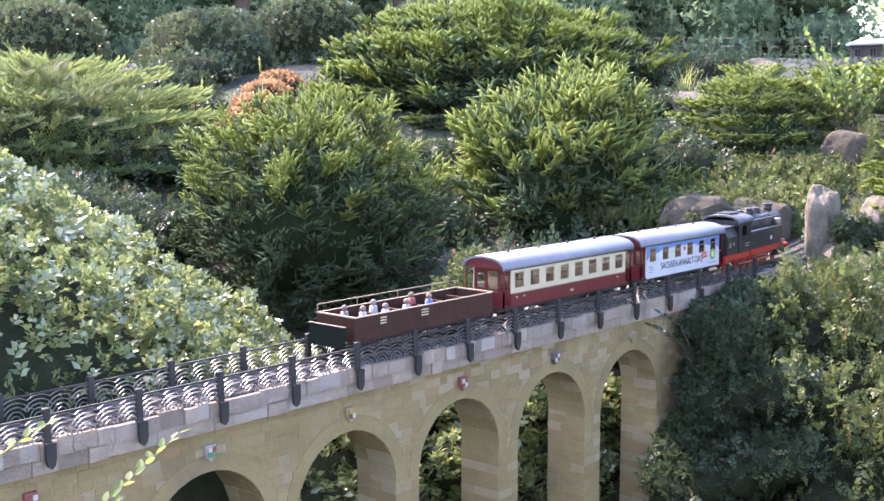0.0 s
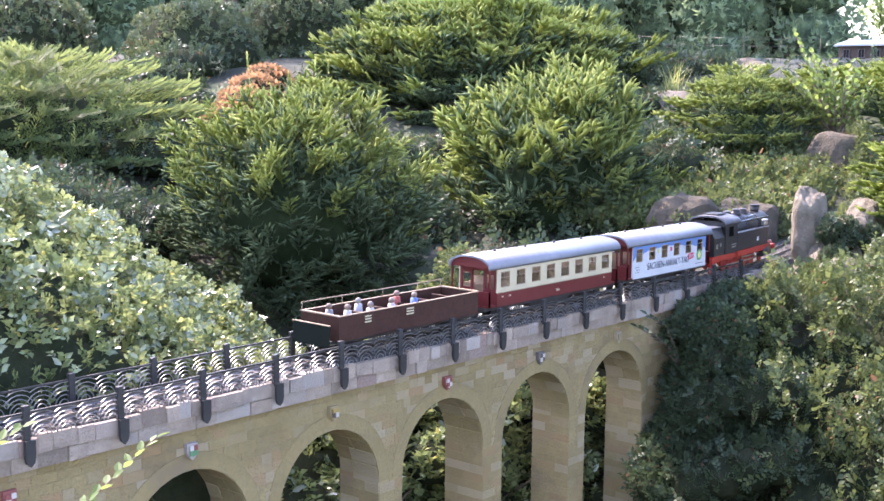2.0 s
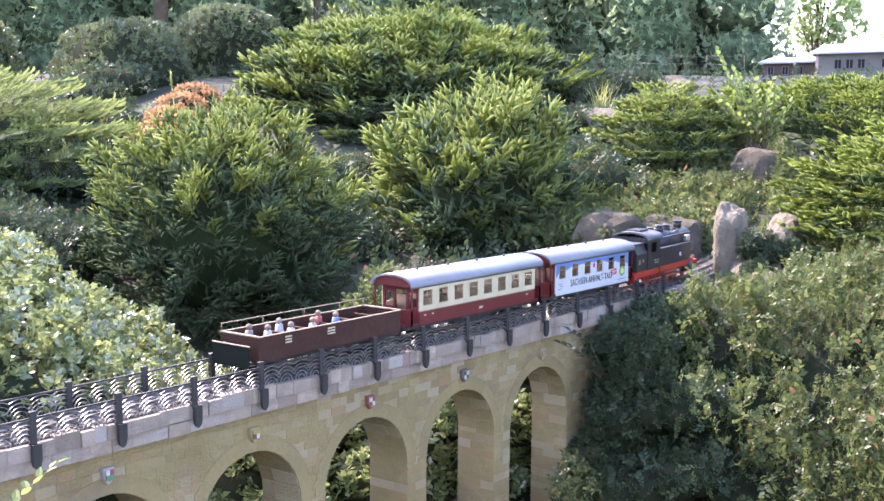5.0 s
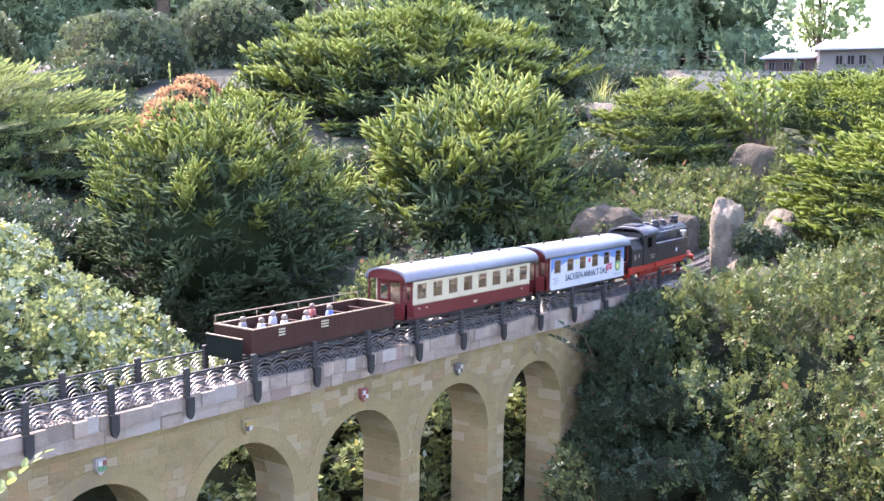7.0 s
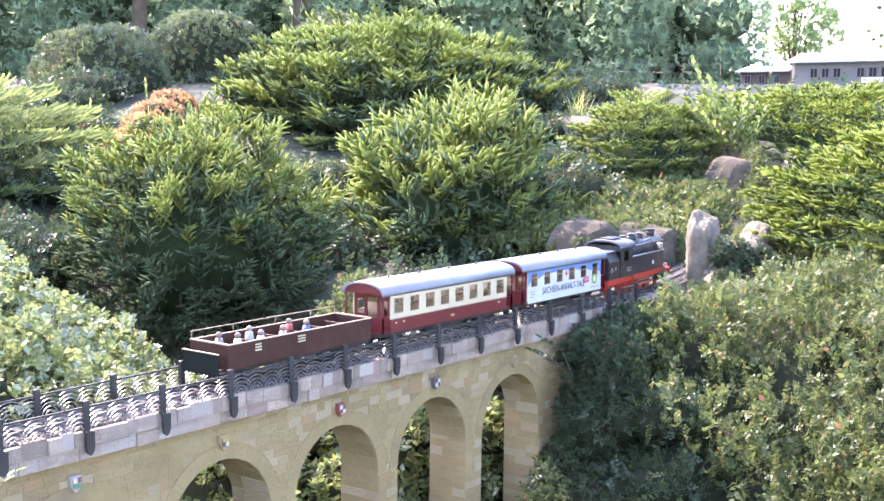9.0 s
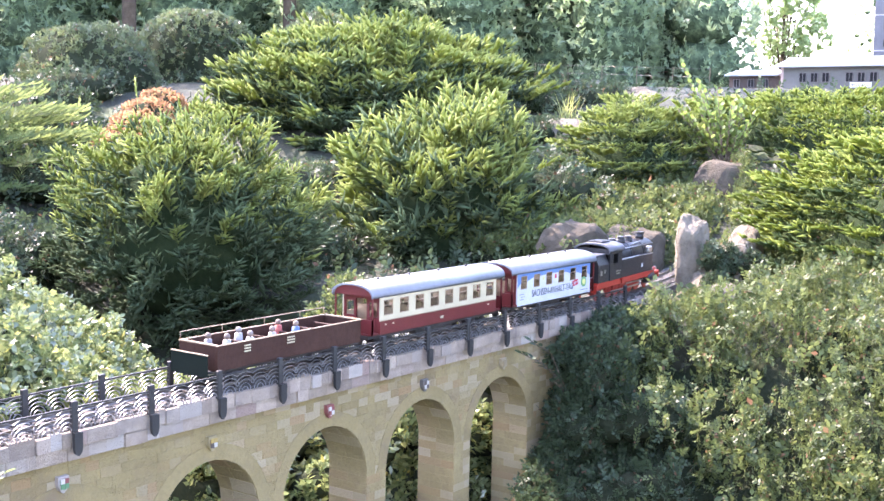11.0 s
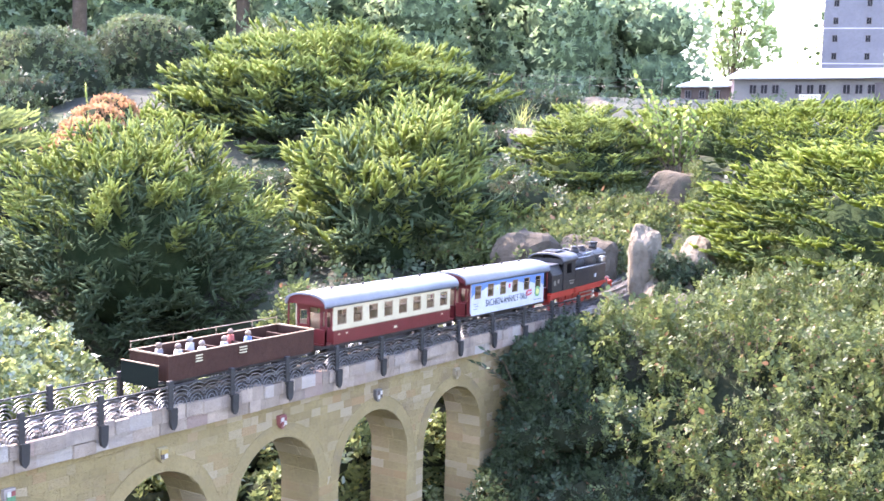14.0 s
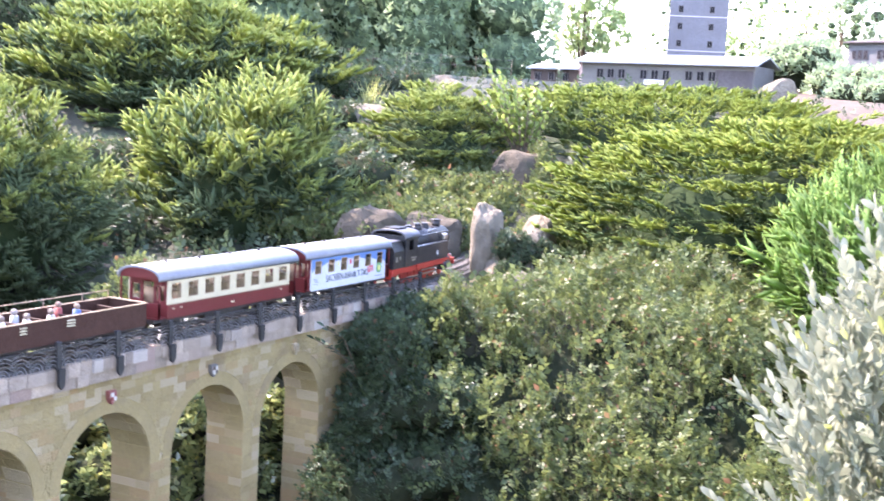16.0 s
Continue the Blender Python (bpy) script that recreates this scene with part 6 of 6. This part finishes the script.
def station():
    # local x runs along the front from its west end, y goes back
    s = thing("station_building", "long grey model station with pale tin roof", "building", at=(6.82, 1.47, 0.74), turn=math.degrees(math.atan2(-1.25, -0.15)))
    L, D = 1.26, 0.36
    bm = bmesh.new()
    box(bm, 0.02, L - 0.02, 0, D, 0.0, 0.185)
    part("wall", bm, HOUSE["wall"], s)
    bm = bmesh.new()
    prism(bm, [(0.0, 0.18), (D, 0.18), (D / 2, 0.235)], 0.0, 0.02, "yz")
    box(bm, 0.0, 0.02, 0, D, 0.0, 0.18)
    part("gable", bm, HOUSE["gable"], s, "reddish timber gable end")
    bm = bmesh.new()
    prism(bm, [(-0.05, 0.176), (D / 2, 0.24), (D + 0.05, 0.176), (D + 0.05, 0.186), (D / 2, 0.252), (-0.05, 0.186)], -0.03, L + 0.01, "yz")
    part("roof", bm, HOUSE["tin"], s, "pale tin roof with low pitch")
    for c in (0.16, 0.24, 0.32, 0.48, 0.56, 0.64, 0.8, 0.88, 0.96):
        window(s, c, 0.11, 0.045, 0.055, -0.002)
    bm = bmesh.new()
    box(bm, 0.98, L - 0.03, -0.004, 0.0, 0.02, 0.15)
    part("door", bm, HOUSE["dark"], s, "dark sliding door")
    bm = bmesh.new()
    box(bm, 0.49, 0.63, -0.012, -0.004, 0.044, 0.076)
    part("sign", bm, HOUSE["sign"], s)
    lettering("BROCKEN", 0.026, HOUSE["dark"], s, (0.56, -0.0135, 0.06))
    bm = bmesh.new()
    box(bm, -0.44, -0.06, 0.1, D, 0.02, 0.13)
    part("shed_wall", bm, HOUSE["timber"], s, "dark timber shed with eave shadow in its colour")
    bm = bmesh.new()
    prism(bm, [(0.06, 0.128), (D / 2 + 0.05, 0.165), (D + 0.05, 0.128), (D + 0.05, 0.138), (D / 2 + 0.05, 0.176), (0.06, 0.138)], -0.46, -0.05, "yz")
    part("shed_roof", bm, HOUSE["tin"], s)
    for c in (-0.38, -0.27, -0.16):
        window(s, c, 0.08, 0.04, 0.05, 0.098)


station()


def tower():
    x, y = 9.43, 1.39
    t = thing("tower_block", "square grey model tower with small windows", "building", at=(x, y, 0.8), turn=math.degrees(math.atan2(-0.47, 0.13)))
    w = 0.245
    bm = bmesh.new()
    box(bm, -w, w, -w, w, 0, 1.13, 0.004)
    part("wall", bm, HOUSE["tower"], t)
    bm = bmesh.new()
    box(bm, -w - 0.015, w + 0.015, -w - 0.015, w + 0.015, 1.13, 1.16, 0.004)
    box(bm, -0.12, 0.12, -0.12, 0.12, 1.16, 1.22, 0.01)
    part("roof", bm, HOUSE["tower"], t)
    for k in range(6):
        z = 0.28 + 0.145 * k
        for u in (-0.15, 0.11):
            window(t, u, z, 0.035, 0.05, -w - 0.001)
    for z in (0.36, 0.65, 0.94):
        bm = bmesh.new()
        box(bm, -w - 0.004, w + 0.004, -w - 0.004, w + 0.004, z, z + 0.01)
        part("band", bm, HOUSE["band"], t)


tower()


def house():
    h = thing("white_house", "pale grey model house with two rows of small windows", "building", at=(7.75, -0.15, 0.86), turn=math.degrees(math.atan2(-0.7, -0.35)))
    bm = bmesh.new()
    box(bm, 0, 0.8, 0, 0.4, -0.14, 0.3)
    part("wall", bm, surface("pale_plaster", (0.115, 0.118, 0.12), (0.095, 0.097, 0.1), 0.85, 0.0, 9.0, 80.0, 0.2), h)
    bm = bmesh.new()
    prism(bm, [(-0.03, 0.296), (0.2, 0.325), (0.43, 0.296), (0.43, 0.306), (0.2, 0.337), (-0.03, 0.306)], -0.03, 0.83, "yz")
    part("roof", bm, HOUSE["dark"], h, "dark low-pitched roof")
    for z, w, q in ((0.075, 0.022, 0.03), (0.22, 0.02, 0.05)):
        for k in range(11):
            window(h, 0.05 + 0.045 * k + 0.06 * (k // 3), z, w, q, -0.001, "dark")


house()


def patch(name, label, x0, x1, y0, y1, mat, up=0.006, n=24):
    gx, gy = np.linspace(x0, x1, n), np.linspace(y0, y1, n)
    X, Y = np.meshgrid(gx, gy, indexing="ij")
    wob = 0.05 * lumps(np.stack([X.ravel(), Y.ravel(), 0 * X.ravel()], 1), 5.0, 2).reshape(X.shape)
    Z = ground_z(X, Y) + up
    i = np.arange(n * n).reshape(n, n)
    f = np.stack([i[:-1, :-1], i[1:, :-1], i[1:, 1:], i[:-1, 1:]], -1).reshape(-1, 4)
    ob = array_part(name, np.stack([(X + wob).ravel(), (Y + wob).ravel(), Z.ravel()], 1), f, M[mat], smooth=True)
    return tagged(ob, label, "path", kind="structure")


patch("path", "pale sandy path on the terrace", 5.0, 7.6, -2.2, 0.05, "sand", 0.008)


def fence():
    f = thing("wire_fence", "thin wire fence along the ridge", "fence")
    a, b = Vector((*polar(58.5, 7.4), 0)), Vector((*polar(66.5, 7.0), 0))
    pts = []
    for k in range(6):
        p = a.lerp(b, k / 5)
        p.z = float(ground_z(p.x, p.y))
        pts.append(p)
        bm = bmesh.new()
        rod(bm, p, p + Vector((0, 0, 0.14)), 0.002, 6)
        part("post", bm, M["twig"], f)
    for z in (0.04, 0.085, 0.13):
        bm = bmesh.new()
        for p, q in zip(pts, pts[1:]):
            rod(bm, p + Vector((0, 0, z)), q + Vector((0, 0, z)), 0.0009, 5)
        part("wire", bm, M["rail"], f)


fence()


def leaf_mesh(length, width):
    bm = bmesh.new()
    pts = [(0, 0, 0), (0.35, width, 0.05), (0.7, width * 0.8, 0.03), (1, 0, -0.05), (0.7, -width * 0.8, 0.03), (0.35, -width, 0.05)]
    v = [bm.verts.new(Vector(p) * length) for p in pts]
    m = bm.verts.new(Vector((0.5, 0, -0.02)) * length)
    for k in range(6):
        bm.faces.new((v[k], v[(k + 1) % 6], m))
    return bm


def twig(name, label, stems, leaf, mat, seed, gap=0.35, category="branch", wide=0.27):
    """Bent stems with a leaf on either side, each leaf a piece of its own."""
    t = thing(name, label, category, at=stems[0][0])
    o = Vector(stems[0][0])
    me = mesh_of("leaf", leaf_mesh(leaf, wide), mat)
    rnd = random.Random(seed)
    for pts in stems:
        bm = bmesh.new()
        pts = [Vector(p) - o for p in pts]
        for k, (p, q) in enumerate(zip(pts, pts[1:])):
            rod(bm, p, q, leaf * 0.07, 6, leaf * 0.05)
        part("stem", bm, M["twig"], t)
        last = pts[-2], pts[-1]
        n = max(4, int((last[1] - last[0]).length / (leaf * gap)))
        d = (last[1] - last[0]).normalized()
        side = d.cross(Vector((0, 0, 1))).normalized()
        for k in range(n + 1):
            p = last[0].lerp(last[1], k / n)
            s = 1 if k % 2 else -1
            w = (d * 0.7 + side * s * 0.8 + Vector((rnd.uniform(-0.3, 0.3), rnd.uniform(-0.3, 0.3), rnd.uniform(-0.1, 0.7)))).normalized()
            ob = new("leaf", me)
            ob.parent = t
            ob.matrix_basis = Matrix.Translation(p) @ w.to_track_quat("X", "Z").to_matrix().to_4x4() @ pose(0, 0, 0, rnd.uniform(-40, 40))
    return t


LIME_FOOT = (3.63, 0.5, 0.33)
rnd_l = random.Random(9)
lime_tips = [(3.6 + rnd_l.uniform(-0.07, 0.05), 0.39 + 0.3 * k / 39 + rnd_l.uniform(-0.02, 0.02), 0.45 + (0.2 + 0.13 * (k / 39) ** 1.2) * rnd_l.uniform(0.05, 1.0)) for k in range(40)]
twig("lime_shrub", "tall light green broad-leaved shrub between spruces", [(LIME_FOOT, Vector(LIME_FOOT).lerp(Vector(tip), 0.45), tip) for tip in lime_tips], 0.03, M["lime"], 6, 0.55, category="shrub", wide=0.32)
twig("bramble_twig", "thin leafy twig arching up in front of the bridge", [((-0.72, -0.7, -0.7), (-0.64, -0.62, 0.155), (-0.543, -0.62, 0.211)), ((-0.72, -0.7, -0.7), (-0.78, -0.62, 0.2), (-0.669, -0.62, 0.245)), ((-0.72, -0.7, -0.7), (-0.67, -0.62, 0.13), (-0.6, -0.61, 0.163))], 0.0125, M["lime"], 4, 0.5)
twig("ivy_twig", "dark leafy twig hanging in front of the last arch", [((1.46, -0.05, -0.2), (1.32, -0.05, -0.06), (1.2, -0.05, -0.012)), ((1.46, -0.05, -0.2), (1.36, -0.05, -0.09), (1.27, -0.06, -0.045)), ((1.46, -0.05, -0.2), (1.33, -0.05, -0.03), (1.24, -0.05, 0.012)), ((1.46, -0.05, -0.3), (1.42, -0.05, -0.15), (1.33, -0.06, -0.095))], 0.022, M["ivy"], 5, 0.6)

# ---- pieces of the viaduct's walls ----


def block_mesh(x0, x1, z0, z1):
    """A squared stone with a chamfered face; cut round the arch ring. Returns corners and faces, or None."""
    n = 5
    low = []
    for k in range(n + 1):
        x = x0 + (x1 - x0) * k / n
        t = arch_top(x, 0.0272)
        low.append((x, max(z0, t + 0.0004) if t is not None and z1 > SPRING else z0))
    if not any(b < z1 - 0.003 for _, b in low):
        return None
    if all(b <= z0 for _, b in low):
        low = [low[0], low[-1]]
    low = [(x, min(b, z1 - 0.0004)) for x, b in low]
    top = [(x1, z1), (x0, z1)]
    ring = low + top
    cx, cz = sum(p[0] for p in ring) / len(ring), sum(p[1] for p in ring) / len(ring)
    c = 0.0004
    inner = [(x + (c if x < cx else -c), z + (c if z < cz else -c)) for x, z in ring]
    v = [(x, FRONT + 0.001, z) for x, z in ring] + [(x, FRONT - 0.0006, z) for x, z in ring] + [(x, FRONT - 0.0011, z) for x, z in inner]
    m = len(ring)
    f = [[2 * m + k for k in range(m)]]
    for a in (0, m):
        f += [[a + k, a + (k + 1) % m, a + m + (k + 1) % m, a + m + k] for k in range(m)]
    return v, f


def lay_blocks(v):
    rnd = random.Random(21)
    singles, rest_v, rest_f = 0, [], []

    def lay(x0, x1, z0, z1):
        nonlocal singles
        made = block_mesh(x0, x1, z0, z1)
        if made is None:
            return
        vs, fs = made
        if singles < 300 and -0.12 < x0 < 0.95 and z0 > -0.2:
            singles += 1
            me = bpy.data.meshes.new("block")
            me.from_pydata(vs, [], fs)
            me.materials.append(M["block"])
            ob = new("block", me)
            ob.parent = v
        else:
            o = len(rest_v)
            rest_v.extend(vs)
            rest_f.extend([[i + o for i in f] for f in fs])

    z = -0.0105
    while z > FOOT:
        h = rnd.uniform(0.0125, 0.0195)
        g = 0.00015
        if z - h > SPRING - 0.002:
            x = WEST + rnd.uniform(0, 0.03)
            while x < EAST - 0.02:
                w = rnd.uniform(0.018, 0.045)
                lay(x + g, min(x + w, EAST) - g, z - h + g, z - g)
                x += w
        else:
            for c0 in [ARCH_X[0] - SPAN] + ARCH_X:
                a, b = c0 + HALF, c0 + SPAN - HALF
                if a < WEST or b > EAST + 0.1:
                    continue
                m = a + (b - a) * rnd.choice((0.3, 0.42, 0.56, 0.68))
                lay(a + g, m - g, z - h + g, z - g)
                if m < b:
                    lay(m + g, b - g, z - h + g, z - g)
                # the sides of the openings
                ym = FRONT + (BACK - FRONT) * rnd.choice((0.35, 0.5, 0.65))
                for y0, y1 in ((FRONT, ym), (ym, BACK)):
                    for xf, s in ((a, -1), (b, 1)):
                        o = len(rest_v)
                        rest_v.extend([(xf + s * 0.0015 * q, yy, zz) for q, yy, zz in ((-1, y0 + g, z - h + g), (-1, y1 - g, z - h + g), (-1, y1 - g, z - g), (-1, y0 + g, z - g), (1, y0 + 2 * g, z - h + 2 * g), (1, y1 - 2 * g, z - h + 2 * g), (1, y1 - 2 * g, z - 2 * g), (1, y0 + 2 * g, z - 2 * g))])
                        rest_f.extend([[i + o for i in f] for f in ((4, 5, 6, 7), (0, 1, 5, 4), (1, 2, 6, 5), (2, 3, 7, 6), (3, 0, 4, 7))])
        z -= h
    # courses round the inside of the arches
    for c in ARCH_X:
        n = 13
        for k in range(n):
            a0, a1 = math.pi * (k + 0.02) / n, math.pi * (k + 0.98) / n
            r = HALF - 0.0012
            ym = FRONT + (BACK - FRONT) * rnd.choice((0.35, 0.5, 0.65))
            for y0, y1 in ((FRONT + 0.001, ym), (ym, BACK)):
                o = len(rest_v)
                rest_v.extend([(c - rr * math.cos(a), yy, SPRING + rr * math.sin(a)) for rr, a, yy in ((HALF + 0.001, a0, y0), (HALF + 0.001, a0, y1), (HALF + 0.001, a1, y1), (HALF + 0.001, a1, y0), (r, a0 + 0.008, y0 + 0.001), (r, a0 + 0.008, y1 - 0.001), (r, a1 - 0.008, y1 - 0.001), (r, a1 - 0.008, y0 + 0.001))])
                rest_f.extend([[i + o for i in f] for f in ((4, 5, 6, 7), (0, 1, 5, 4), (1, 2, 6, 5), (2, 3, 7, 6), (3, 0, 4, 7))])
    me = bpy.data.meshes.new("masonry")
    me.from_pydata(rest_v, [], rest_f)
    me.materials.append(M["block_joined"])
    ob = new("masonry", me)
    ob.parent = v
    tagged(ob, kind="stuff")


lay_blocks(viaduct)
